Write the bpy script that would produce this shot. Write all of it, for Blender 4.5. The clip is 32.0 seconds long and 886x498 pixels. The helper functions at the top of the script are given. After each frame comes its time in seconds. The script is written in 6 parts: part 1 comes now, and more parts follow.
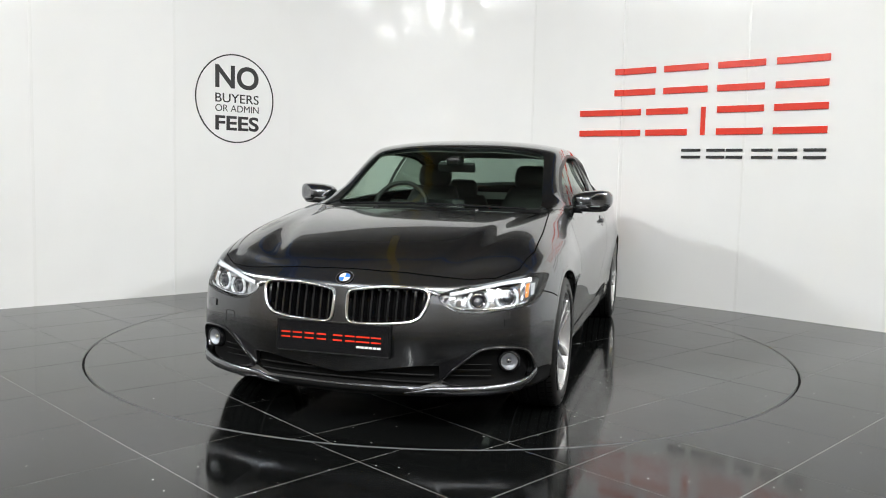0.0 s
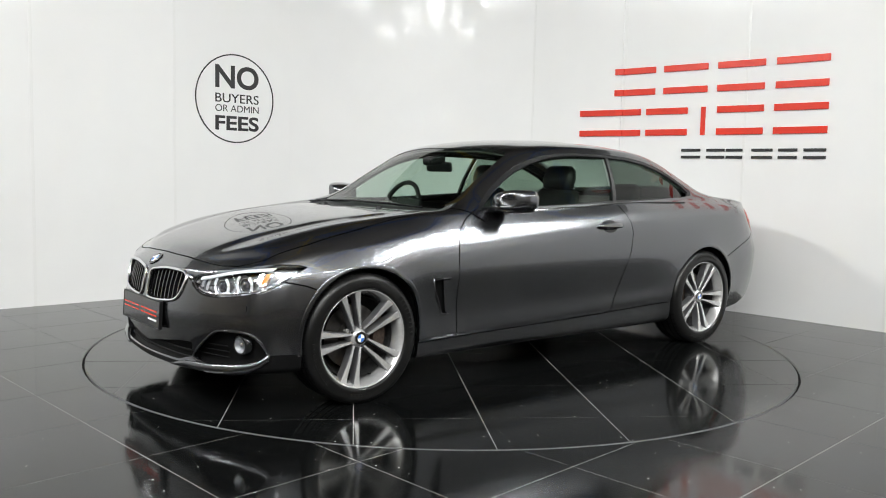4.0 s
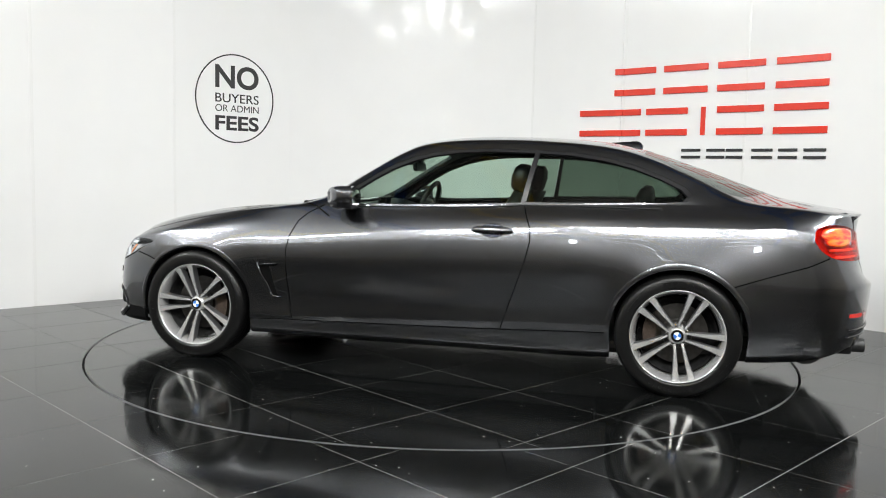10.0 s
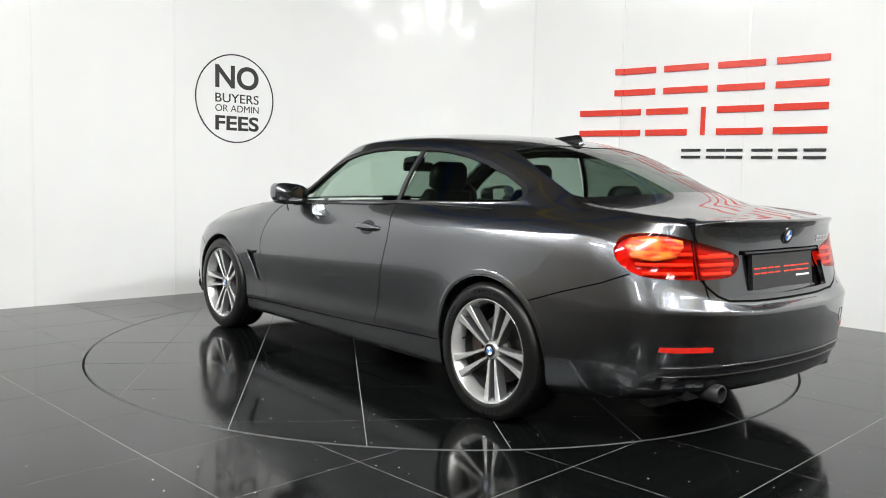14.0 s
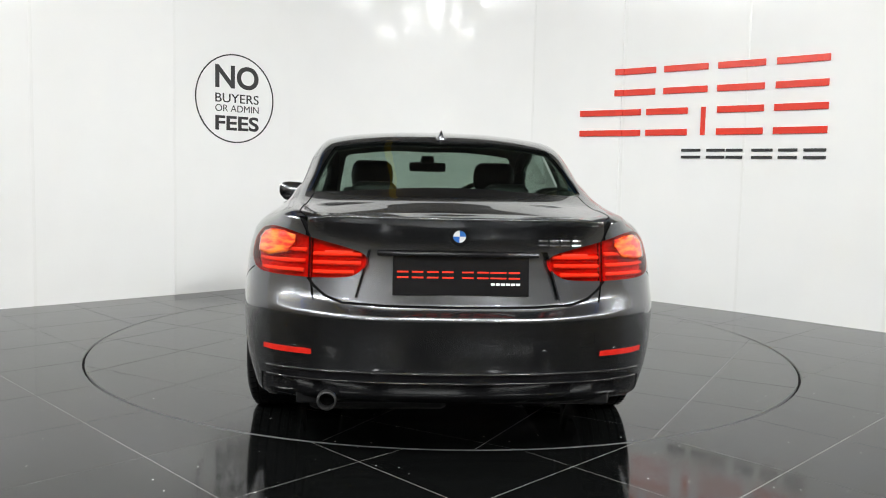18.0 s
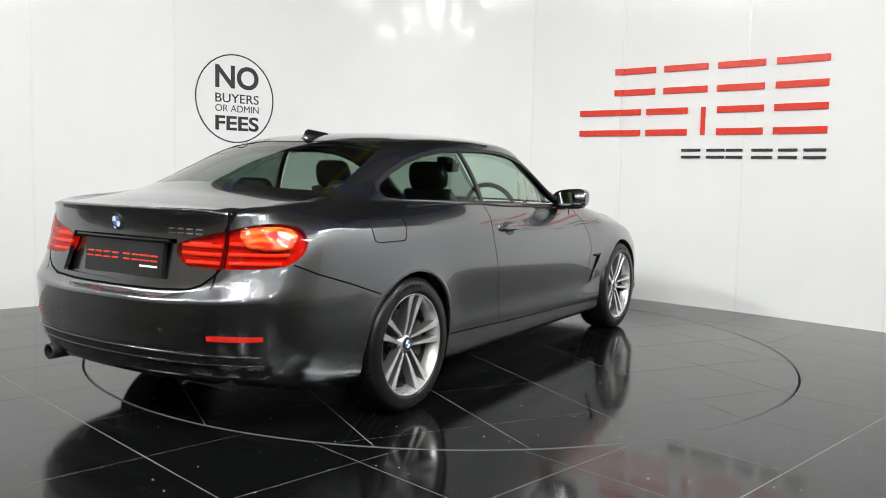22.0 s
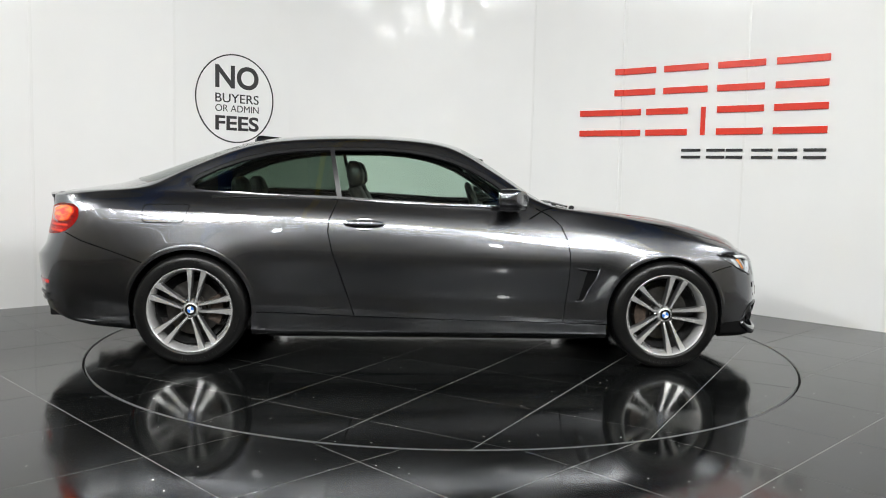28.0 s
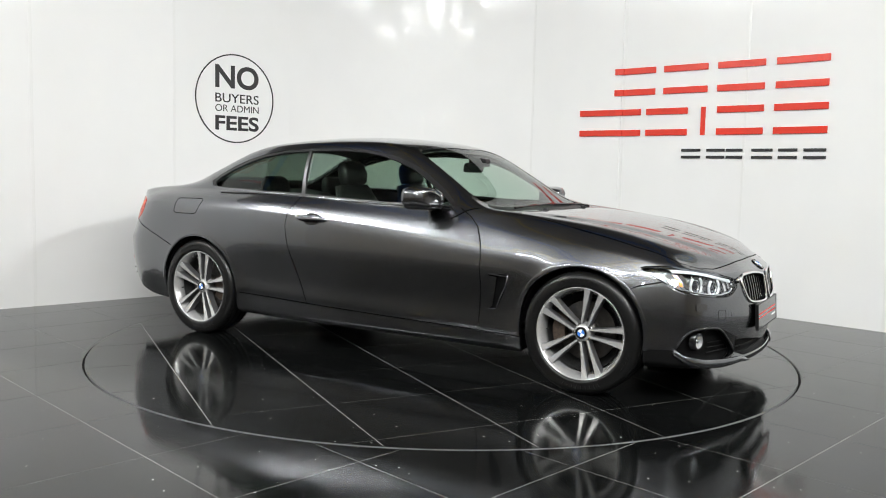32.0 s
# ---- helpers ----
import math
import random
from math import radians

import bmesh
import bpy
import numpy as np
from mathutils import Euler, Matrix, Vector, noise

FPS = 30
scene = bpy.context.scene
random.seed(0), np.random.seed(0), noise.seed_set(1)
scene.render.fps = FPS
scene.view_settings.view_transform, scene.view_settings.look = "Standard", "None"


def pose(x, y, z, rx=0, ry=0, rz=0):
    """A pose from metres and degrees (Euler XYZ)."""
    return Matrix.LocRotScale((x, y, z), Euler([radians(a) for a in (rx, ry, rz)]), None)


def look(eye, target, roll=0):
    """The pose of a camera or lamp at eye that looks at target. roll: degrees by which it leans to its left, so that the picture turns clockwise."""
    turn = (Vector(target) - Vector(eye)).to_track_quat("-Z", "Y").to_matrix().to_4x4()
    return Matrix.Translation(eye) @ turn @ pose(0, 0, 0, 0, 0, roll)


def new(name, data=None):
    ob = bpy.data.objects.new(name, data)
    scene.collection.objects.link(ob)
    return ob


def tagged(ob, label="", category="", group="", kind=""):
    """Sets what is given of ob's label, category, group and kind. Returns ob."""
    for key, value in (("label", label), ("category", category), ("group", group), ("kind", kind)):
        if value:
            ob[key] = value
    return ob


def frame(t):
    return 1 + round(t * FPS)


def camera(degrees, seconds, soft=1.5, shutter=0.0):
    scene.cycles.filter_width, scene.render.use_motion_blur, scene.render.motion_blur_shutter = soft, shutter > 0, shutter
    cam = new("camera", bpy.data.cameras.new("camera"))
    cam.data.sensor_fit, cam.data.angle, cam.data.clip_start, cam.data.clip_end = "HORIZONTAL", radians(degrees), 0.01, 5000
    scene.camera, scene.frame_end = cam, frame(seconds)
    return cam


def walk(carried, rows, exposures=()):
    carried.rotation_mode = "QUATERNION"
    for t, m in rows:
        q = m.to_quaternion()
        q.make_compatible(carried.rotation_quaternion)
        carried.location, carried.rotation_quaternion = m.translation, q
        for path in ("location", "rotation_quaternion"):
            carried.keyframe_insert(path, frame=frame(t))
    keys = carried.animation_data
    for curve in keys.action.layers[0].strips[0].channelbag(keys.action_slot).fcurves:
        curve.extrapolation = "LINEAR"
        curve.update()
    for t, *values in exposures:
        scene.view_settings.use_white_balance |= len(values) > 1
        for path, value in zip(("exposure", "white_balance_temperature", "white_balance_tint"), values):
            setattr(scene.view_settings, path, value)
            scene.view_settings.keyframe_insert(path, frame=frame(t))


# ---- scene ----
from mathutils.bvhtree import BVHTree
from mathutils.kdtree import KDTree
from mathutils.interpolate import poly_3d_calc
# camera: stands still in front of a turntable
cam = camera(55.8, 32.0, 1.0)
EYE = (0.0, -5.646, 1.146)
AIM = pose(*EYE) @ pose(0, 0, 0, 90 - 5.18, 0, 0.07) @ pose(0, 0, 0, 0, 0, 1.29)
walk(cam, [(0, AIM), (32.0, AIM)],
     [(0, -0.10), (3, -0.12), (6, -0.19), (8, -0.12), (11, -0.04), (14, 0.0), (17, -0.04), (19, -0.09), (23, -0.10), (25, -0.17), (28, -0.19), (29.5, -0.11), (32, -0.10)])

# ---- light ----
world = bpy.data.worlds.new("hall_air")
scene.world = world
world.use_nodes = True
world.node_tree.nodes["Background"].inputs[0].default_value = (0.75, 0.8, 0.9, 1)
world.node_tree.nodes["Background"].inputs[1].default_value = 0.02
scene.view_settings.exposure = 0.0


def strip_lamp(x, y, z, w, d, watts, target=None, spread=180.0, tint=(0.98, 1.0, 0.985)):
    data = bpy.data.lights.new("ceiling_lamp_light", "AREA")
    data.shape, data.size, data.size_y, data.energy, data.color = "RECTANGLE", w, d, watts, tint
    data.spread = math.radians(spread)
    ob = new("ceiling_lamp_light", data)
    ob.matrix_world = look((x, y, z), target or (x, y, z - 1.0))
    return ob


# two rows of slim floods behind the camera, aimed at the stage, two at the sides, and two small ones low down:
# x, y, z, width, depth, watts, aim
LAMPS = [(x, -5.7, 4.65, 2.3, 0.09, w, (0.75 * x, 2.0, 1.1)) for x, w in ((-3.1, 78), (0.0, 142), (3.1, 76))]
LAMPS += [(x, -7.4, 4.6, 2.3, 0.09, w, (0.7 * x, 1.0, 1.2)) for x, w in ((-3.3, 60), (0.0, 98), (3.3, 60))]
LAMPS += [(-5.3, -5.2, 4.3, 1.8, 0.08, 60, (-0.5, 1.5, 1.0)), (-1.5, -7.4, 2.45, 0.16, 0.42, 18, (-0.3, 1.5, 1.6)),
          (1.9, -7.4, 2.45, 0.16, 0.42, 18, (0.6, 1.5, 1.6)), (5.3, -5.2, 4.3, 1.8, 0.08, 60, (0.5, 1.5, 1.0))]
LAMPS += [(s * 5.6, -1.7, 4.55, 2.3, 0.09, 78, (s * 0.4, -0.6, 0.7)) for s in (-1, 1)]
# two unseen panels added to brighten the car itself, with a narrow beam
CAR_FILLS = [(x, -6.3, 4.7, 1.2, 0.45, 16, (0.55 * x, -0.5, 0.45)) for x in (-2.7, 2.7)]
for lx, ly, lz, lw, ld, watts, aim in LAMPS:
    strip_lamp(lx, ly, lz, lw, ld, watts, aim, 100.0 if ly > -2 else 180.0)
for lx, ly, lz, lw, ld, watts, aim in CAR_FILLS:
    strip_lamp(lx, ly, lz, lw, ld, watts, aim, 52.0)

# ---- materials ----


def material(name, base, rough=0.5, metal=0.0, grain=0.0, scale=40.0, stain=0.0, stain_scale=3.0, bump=0.0, coat=0.0, coat_rough=0.03, ior=1.5, spec=0.5):
    m = bpy.data.materials.new(name)
    m.use_nodes = True
    nt = m.node_tree
    b = nt.nodes["Principled BSDF"]
    b.inputs["Base Color"].default_value = (*base, 1)
    b.inputs["Roughness"].default_value = rough
    b.inputs["Metallic"].default_value = metal
    b.inputs["IOR"].default_value = ior
    b.inputs["Specular IOR Level"].default_value = spec
    b.inputs["Coat Weight"].default_value = coat
    b.inputs["Coat Roughness"].default_value = coat_rough
    tc = nt.nodes.new("ShaderNodeTexCoord")
    if grain or stain:
        last = None
        for amount, sc in ((grain, scale), (stain, stain_scale)):
            if not amount:
                continue
            n = nt.nodes.new("ShaderNodeTexNoise")
            n.inputs["Scale"].default_value = sc
            n.inputs["Detail"].default_value = 4
            nt.links.new(tc.outputs["Object"], n.inputs["Vector"])
            mr = nt.nodes.new("ShaderNodeMapRange")
            mr.inputs[1].default_value, mr.inputs[2].default_value = 0.3, 0.7
            mr.inputs[3].default_value, mr.inputs[4].default_value = 1 - amount, 1 + amount
            nt.links.new(n.outputs[0], mr.inputs[0])
            hsv = nt.nodes.new("ShaderNodeHueSaturation")
            if last:
                nt.links.new(last, hsv.inputs["Color"])
            else:
                hsv.inputs["Color"].default_value = (*base, 1)
            nt.links.new(mr.outputs[0], hsv.inputs["Value"])
            last = hsv.outputs[0]
        nt.links.new(last, b.inputs["Base Color"])
    if bump:
        n = nt.nodes.new("ShaderNodeTexNoise")
        n.inputs["Scale"].default_value = scale
        nt.links.new(tc.outputs["Object"], n.inputs["Vector"])
        bp = nt.nodes.new("ShaderNodeBump")
        bp.inputs["Strength"].default_value = bump
        bp.inputs["Distance"].default_value = 0.002
        nt.links.new(n.outputs[0], bp.inputs["Height"])
        nt.links.new(bp.outputs[0], b.inputs["Normal"])
    return m


def clear_material(name, tint, rough=0.0, gloss=1.0):
    """A thin pane: light passes straight through, tinted, with a Fresnel gloss on top."""
    m = bpy.data.materials.new(name)
    m.use_nodes = True
    nt = m.node_tree
    nt.nodes.remove(nt.nodes["Principled BSDF"])
    t = nt.nodes.new("ShaderNodeBsdfTransparent")
    t.inputs[0].default_value = (*tint, 1)
    g = nt.nodes.new("ShaderNodeBsdfGlossy")
    g.inputs["Roughness"].default_value = rough
    f = nt.nodes.new("ShaderNodeLayerWeight")
    f.inputs[0].default_value = 0.5
    up = nt.nodes.new("ShaderNodeMath")
    up.operation = "POWER"
    up.inputs[1].default_value = 5.0
    nt.links.new(f.outputs["Facing"], up.inputs[0])
    mul = nt.nodes.new("ShaderNodeMath")
    mul.operation = "MULTIPLY_ADD"
    mul.inputs[1].default_value = 0.95 * gloss
    mul.inputs[2].default_value = 0.05 * gloss
    nt.links.new(up.outputs[0], mul.inputs[0])
    mx = nt.nodes.new("ShaderNodeMixShader")
    nt.links.new(mul.outputs[0], mx.inputs[0])
    nt.links.new(t.outputs[0], mx.inputs[1])
    nt.links.new(g.outputs[0], mx.inputs[2])
    nt.links.new(mx.outputs[0], nt.nodes["Material Output"].inputs[0])
    return m


def paint_material():
    """Mineral grey metallic paint: flakes under a clear coat."""
    m = material("metallic_grey_paint", (0.136, 0.140, 0.150), 0.26, 1.0, coat=1.0, coat_rough=0.008)
    nt = m.node_tree
    b = nt.nodes["Principled BSDF"]
    tc = nt.nodes.new("ShaderNodeTexCoord")
    v = nt.nodes.new("ShaderNodeTexVoronoi")
    v.inputs["Scale"].default_value = 1100
    nt.links.new(tc.outputs["Object"], v.inputs["Vector"])
    hsv = nt.nodes.new("ShaderNodeHueSaturation")
    hsv.inputs["Color"].default_value = (0.136, 0.140, 0.150, 1)
    mr = nt.nodes.new("ShaderNodeMapRange")
    mr.inputs[3].default_value, mr.inputs[4].default_value = 0.97, 1.05
    nt.links.new(v.outputs["Color"], mr.inputs[0])
    nt.links.new(mr.outputs[0], hsv.inputs["Value"])
    nt.links.new(hsv.outputs[0], b.inputs["Base Color"])
    return m


def floor_material():
    """Polished near-black stone with a few white flecks, dust and faint smears."""
    m = material("polished_black_stone", (0.004, 0.0043, 0.0043), 0.05, 0.0, spec=0.42)
    nt = m.node_tree
    b = nt.nodes["Principled BSDF"]
    tc = nt.nodes.new("ShaderNodeTexCoord")
    geo = nt.nodes.new("ShaderNodeNewGeometry")
    v = nt.nodes.new("ShaderNodeTexVoronoi")
    v.inputs["Scale"].default_value = 13
    nt.links.new(geo.outputs["Position"], v.inputs["Vector"])
    lt = nt.nodes.new("ShaderNodeMath")
    lt.operation = "LESS_THAN"
    lt.inputs[1].default_value = 0.050
    nt.links.new(v.outputs["Distance"], lt.inputs[0])
    gt = nt.nodes.new("ShaderNodeMath")
    gt.operation = "GREATER_THAN"
    gt.inputs[1].default_value = 0.22
    sep = nt.nodes.new("ShaderNodeSeparateColor")
    nt.links.new(v.outputs["Color"], sep.inputs[0])
    nt.links.new(sep.outputs[0], gt.inputs[0])
    mul = nt.nodes.new("ShaderNodeMath")
    mul.operation = "MULTIPLY"
    nt.links.new(lt.outputs[0], mul.inputs[0])
    nt.links.new(gt.outputs[0], mul.inputs[1])
    n = nt.nodes.new("ShaderNodeTexNoise")
    n.inputs["Scale"].default_value = 2.2
    n.inputs["Detail"].default_value = 6
    nt.links.new(geo.outputs["Position"], n.inputs["Vector"])
    ramp = nt.nodes.new("ShaderNodeMapRange")
    ramp.inputs[1].default_value, ramp.inputs[2].default_value = 0.35, 0.7
    ramp.inputs[3].default_value, ramp.inputs[4].default_value = 0.06, 0.15
    nt.links.new(n.outputs[0], ramp.inputs[0])
    nt.links.new(ramp.outputs[0], b.inputs["Roughness"])
    mix = nt.nodes.new("ShaderNodeMix")
    mix.data_type = "RGBA"
    mix.inputs[6].default_value = (0.004, 0.0043, 0.0043, 1)
    mix.inputs[7].default_value = (0.75, 0.75, 0.72, 1)
    nt.links.new(mul.outputs[0], mix.inputs[0])
    nt.links.new(mix.outputs[2], b.inputs["Base Color"])
    return m


PAINT = paint_material()
STONE = floor_material()
GROUT = material("pale_grout", (0.34, 0.34, 0.33), 0.8, grain=0.2, scale=60)
GAP = material("black_gap", (0.004, 0.004, 0.004), 0.7, grain=0.2, spec=0.1)
WALL = material("gloss_white_panel", (0.84, 0.84, 0.835), 0.09, grain=0.01, scale=2.5, stain=0.015, stain_scale=0.7, bump=0.12, spec=0.12)
WALLTRIM = material("white_joint_strip", (0.8, 0.8, 0.79), 0.3, grain=0.01)
HALLWALL = material("pale_hall_cladding", (0.60, 0.545, 0.47), 0.7, grain=0.15, scale=2, stain=0.2, stain_scale=0.6)
DARKHALL = material("dark_hall_cladding", (0.05, 0.045, 0.04), 0.8, grain=0.3, scale=2)
CEILING = material("grey_roof_sheeting", (0.34, 0.32, 0.30), 0.7, grain=0.12, scale=2, stain=0.15, stain_scale=0.5)
RED = material("red_acrylic", (0.72, 0.035, 0.015), 0.25, grain=0.04)
BLACKSIGN = material("black_vinyl", (0.015, 0.015, 0.016), 0.4, grain=0.1)
GLOWTUBE = material("lit_tube", (0.9, 0.9, 0.9), 0.5, grain=0.01)
GLOWTUBE.node_tree.nodes["Principled BSDF"].inputs["Emission Color"].default_value = (0.98, 1.0, 0.99, 1)
GLOWTUBE.node_tree.nodes["Principled BSDF"].inputs["Emission Strength"].default_value = 26.0
LAMPHOUSE = material("white_lamp_housing", (0.7, 0.7, 0.7), 0.4, grain=0.02)
GLASS = clear_material("tinted_glass", (0.67, 0.78, 0.71), 0.0, 1.0)
DARKGLASS = clear_material("dark_tinted_glass", (0.26, 0.33, 0.28), 0.0, 1.0)
REARGLASS = clear_material("tinted_rear_glass", (0.34, 0.41, 0.37), 0.0, 1.0)
LENS = clear_material("clear_lens", (0.93, 0.95, 0.97), 0.0, 1.0)
TRIM = material("gloss_black_trim", (0.008, 0.008, 0.009), 0.08, grain=0.05)
SATINBLACK = material("satin_black_moulding", (0.010, 0.010, 0.011), 0.34, grain=0.05)
MATTBLACK = material("matt_black_plastic", (0.004, 0.004, 0.0042), 0.55, grain=0.2, scale=200, spec=0.12)
PLASTIC = material("black_grained_plastic", (0.006, 0.006, 0.0065), 0.4, grain=0.25, scale=300, bump=0.2, spec=0.3)
RUBBER = material("black_rubber", (0.005, 0.005, 0.005), 0.32, grain=0.25, scale=120, bump=0.1, spec=0.32)
ALLOY = material("machined_silver_alloy", (0.66, 0.66, 0.655), 0.26, 0.7, grain=0.05, scale=80)
WHEELGREY = material("grey_wheel_paint", (0.15, 0.15, 0.155), 0.35, 0.6, grain=0.05, scale=80)
CHROME = material("chrome", (0.82, 0.82, 0.84), 0.06, 1.0, grain=0.02)
DARKMETAL = material("dark_cast_metal", (0.05, 0.05, 0.05), 0.5, 0.6, grain=0.3)
DISC = material("worn_brake_steel", (0.11, 0.105, 0.10), 0.35, 1.0, grain=0.2, scale=30)
RUST = material("rusty_caliper", (0.055, 0.038, 0.028), 0.7, 0.4, grain=0.4, scale=60)
LEATHER = material("black_leather", (0.014, 0.013, 0.013), 0.45, grain=0.2, scale=200, bump=0.2)
HEADLINER = material("grey_headlining", (0.30, 0.29, 0.27), 0.9, grain=0.1)
REDLENS = material("red_lamp_lens", (0.62, 0.02, 0.012), 0.1, grain=0.15, scale=30, coat=1.0)
ORANGELENS = material("amber_lamp_lens", (0.9, 0.15, 0.02), 0.12, coat=1.0)


def amber_variation(m):
    """Amber that runs to red in soft streaks, as light guides behind a lens do."""
    nt = m.node_tree
    tc = nt.nodes.new("ShaderNodeTexCoord")
    mp = nt.nodes.new("ShaderNodeMapping")
    mp.inputs["Scale"].default_value = (10, 10, 34)
    n = nt.nodes.new("ShaderNodeTexNoise")
    n.inputs["Scale"].default_value = 1.6
    r = nt.nodes.new("ShaderNodeValToRGB")
    r.color_ramp.elements[0].position, r.color_ramp.elements[0].color = 0.36, (0.60, 0.02, 0.008, 1)
    r.color_ramp.elements[1].position, r.color_ramp.elements[1].color = 0.66, (0.95, 0.20, 0.018, 1)
    nt.links.new(tc.outputs["Object"], mp.inputs["Vector"])
    nt.links.new(mp.outputs[0], n.inputs["Vector"])
    nt.links.new(n.outputs[0], r.inputs[0])
    nt.links.new(r.outputs[0], nt.nodes["Principled BSDF"].inputs["Base Color"])


amber_variation(ORANGELENS)
SATIN = material("satin_silver_plastic", (0.36, 0.36, 0.37), 0.35, 0.6, grain=0.05, scale=100)
LAMPBOWL = material("silvered_lamp_bowl", (0.62, 0.625, 0.635), 0.22, 0.8, grain=0.06, scale=40)
RINGWHITE = material("white_ring_plastic", (0.78, 0.785, 0.80), 0.25, grain=0.02)
PROJECTOR = material("dark_projector_glass", (0.03, 0.03, 0.035), 0.03, grain=0.02, coat=1.0)
MIRROR = material("mirror_glass", (0.85, 0.86, 0.87), 0.01, 1.0, grain=0.01)
REDCLEAR = clear_material("clear_red_lens", (0.95, 0.24, 0.16), 0.02, 1.0)
REDDEEP = material("red_reflector_bowl", (0.55, 0.03, 0.02), 0.3, 0.2, grain=0.3, scale=60)
REDGLOW = material("bright_red_light_guide", (1.0, 0.45, 0.30), 0.2, grain=0.1, scale=30)
BLUE = material("blue_enamel", (0.04, 0.16, 0.52), 0.2, grain=0.03)
WHITE = material("white_enamel", (0.82, 0.82, 0.82), 0.2, grain=0.02)

# ---- small tools ----


def make(name, verts, faces, mat, smooth=False):
    me = bpy.data.meshes.new(name)
    me.from_pydata([tuple(v) for v in verts], [], [tuple(f) for f in faces])
    me.materials.append(mat)
    if smooth:
        me.polygons.foreach_set("use_smooth", [True] * len(me.polygons))
    me.update()
    return me


def part(name, bm, mat, parent=None, label="", smooth=False):
    """Link a bmesh (or a mesh) as one object under a thing or a part."""
    if isinstance(bm, bpy.types.Mesh):
        me = bm
    else:
        me = bpy.data.meshes.new(name)
        bmesh.ops.recalc_face_normals(bm, faces=bm.faces)
        bm.to_mesh(me)
        bm.free()
        me.materials.append(mat)
        if smooth:
            me.polygons.foreach_set("use_smooth", [True] * len(me.polygons))
    ob = new(name, me)
    if parent:
        ob.parent = parent
    if label:
        ob["label"] = label
    return ob


def box(bm, x0, x1, y0, y1, z0, z1, bevel=0.0, m=None):
    r = bmesh.ops.create_cube(bm, size=1.0)
    vs = r["verts"]
    for v in vs:
        v.co = Vector((x0 + (v.co.x + 0.5) * (x1 - x0), y0 + (v.co.y + 0.5) * (y1 - y0), z0 + (v.co.z + 0.5) * (z1 - z0)))
    if bevel:
        es = {e for v in vs for e in v.link_edges}
        o = bmesh.ops.bevel(bm, geom=list(es), offset=bevel, segments=2, affect="EDGES", profile=0.5)
        vs = list({v for f in o["faces"] for v in f.verts} | {v for v in vs if v.is_valid})
    if m is not None:
        bmesh.ops.transform(bm, matrix=m, verts=vs)
    return vs


def prism(outline, height, bevel=0.0):
    """A bmesh: a 2D outline in x, y, extruded up from z = 0."""
    bm = bmesh.new()
    f = bm.faces.new([bm.verts.new((x, y, 0)) for x, y in outline])
    r = bmesh.ops.extrude_face_region(bm, geom=[f])
    top = [g for g in r["geom"] if isinstance(g, bmesh.types.BMVert)]
    bmesh.ops.translate(bm, verts=top, vec=(0, 0, height))
    if bevel:
        tf = [g for g in r["geom"] if isinstance(g, bmesh.types.BMFace)]
        bmesh.ops.bevel(bm, geom=[e for t in tf for e in t.edges], offset=bevel, segments=2, affect="EDGES", profile=0.5)
    return bm


def lathe(profile, n=48, axis="y", closed=False):
    """A bmesh of revolution: profile of (radius, along) about an axis."""
    bm = bmesh.new()
    rings = []
    for k in range(n):
        a = 2 * math.pi * k / n
        ring = []
        for r, h in profile:
            c, s = r * math.cos(a), r * math.sin(a)
            ring.append(bm.verts.new((c, h, s) if axis == "y" else (c, s, h) if axis == "z" else (h, c, s)))
        rings.append(ring)
    m = len(profile)
    for k in range(n):
        a, b = rings[k], rings[(k + 1) % n]
        for i in range(m if closed else m - 1):
            j = (i + 1) % m
            bm.faces.new((a[i], b[i], b[j], a[j]))
    return bm


def tube(points, radius, n=8, cyclic=False):
    """A bmesh: a round bar along 3D points."""
    bm = bmesh.new()
    pts = [Vector(p) for p in points]
    rings = []
    for i, p in enumerate(pts):
        a = pts[i - 1] if (i or cyclic) else p
        b = pts[(i + 1) % len(pts)] if (i < len(pts) - 1 or cyclic) else p
        t = (b - a).normalized()
        q = t.to_track_quat("Z", "Y")
        rings.append([bm.verts.new(p + q @ Vector((radius * math.cos(k * 2 * math.pi / n), radius * math.sin(k * 2 * math.pi / n), 0))) for k in range(n)])
    for i in range(len(pts) if cyclic else len(pts) - 1):
        a, b = rings[i], rings[(i + 1) % len(pts)]
        for k in range(n):
            bm.faces.new((a[k], a[(k + 1) % n], b[(k + 1) % n], b[k]))
    if not cyclic:
        bm.faces.new(rings[0][::-1])
        bm.faces.new(rings[-1])
    return bm


def thing(name, label, category, at=(0, 0, 0), group="", kind=""):
    ob = new(name)
    ob.empty_display_size = 0.1
    ob.location = at
    return tagged(ob, label, category, group, kind)


def spline(xs, ys, x):
    """Smooth interpolation (monotone-slope Hermite) of ys over xs at x; numpy arrays."""
    xs, ys, x = np.asarray(xs, float), np.asarray(ys, float), np.asarray(x, float)
    h = np.diff(xs)
    d = np.diff(ys) / h
    m = np.empty_like(ys)
    m[0], m[-1] = d[0], d[-1]
    m[1:-1] = (d[:-1] * h[1:] + d[1:] * h[:-1]) / (h[1:] + h[:-1])
    i = np.clip(np.searchsorted(xs, x) - 1, 0, len(xs) - 2)
    t = (x - xs[i]) / h[i]
    return ((2 * t**3 - 3 * t**2 + 1) * ys[i] + (t**3 - 2 * t**2 + t) * h[i] * m[i]
            + (-2 * t**3 + 3 * t**2) * ys[i + 1] + (t**3 - t**2) * h[i] * m[i + 1])

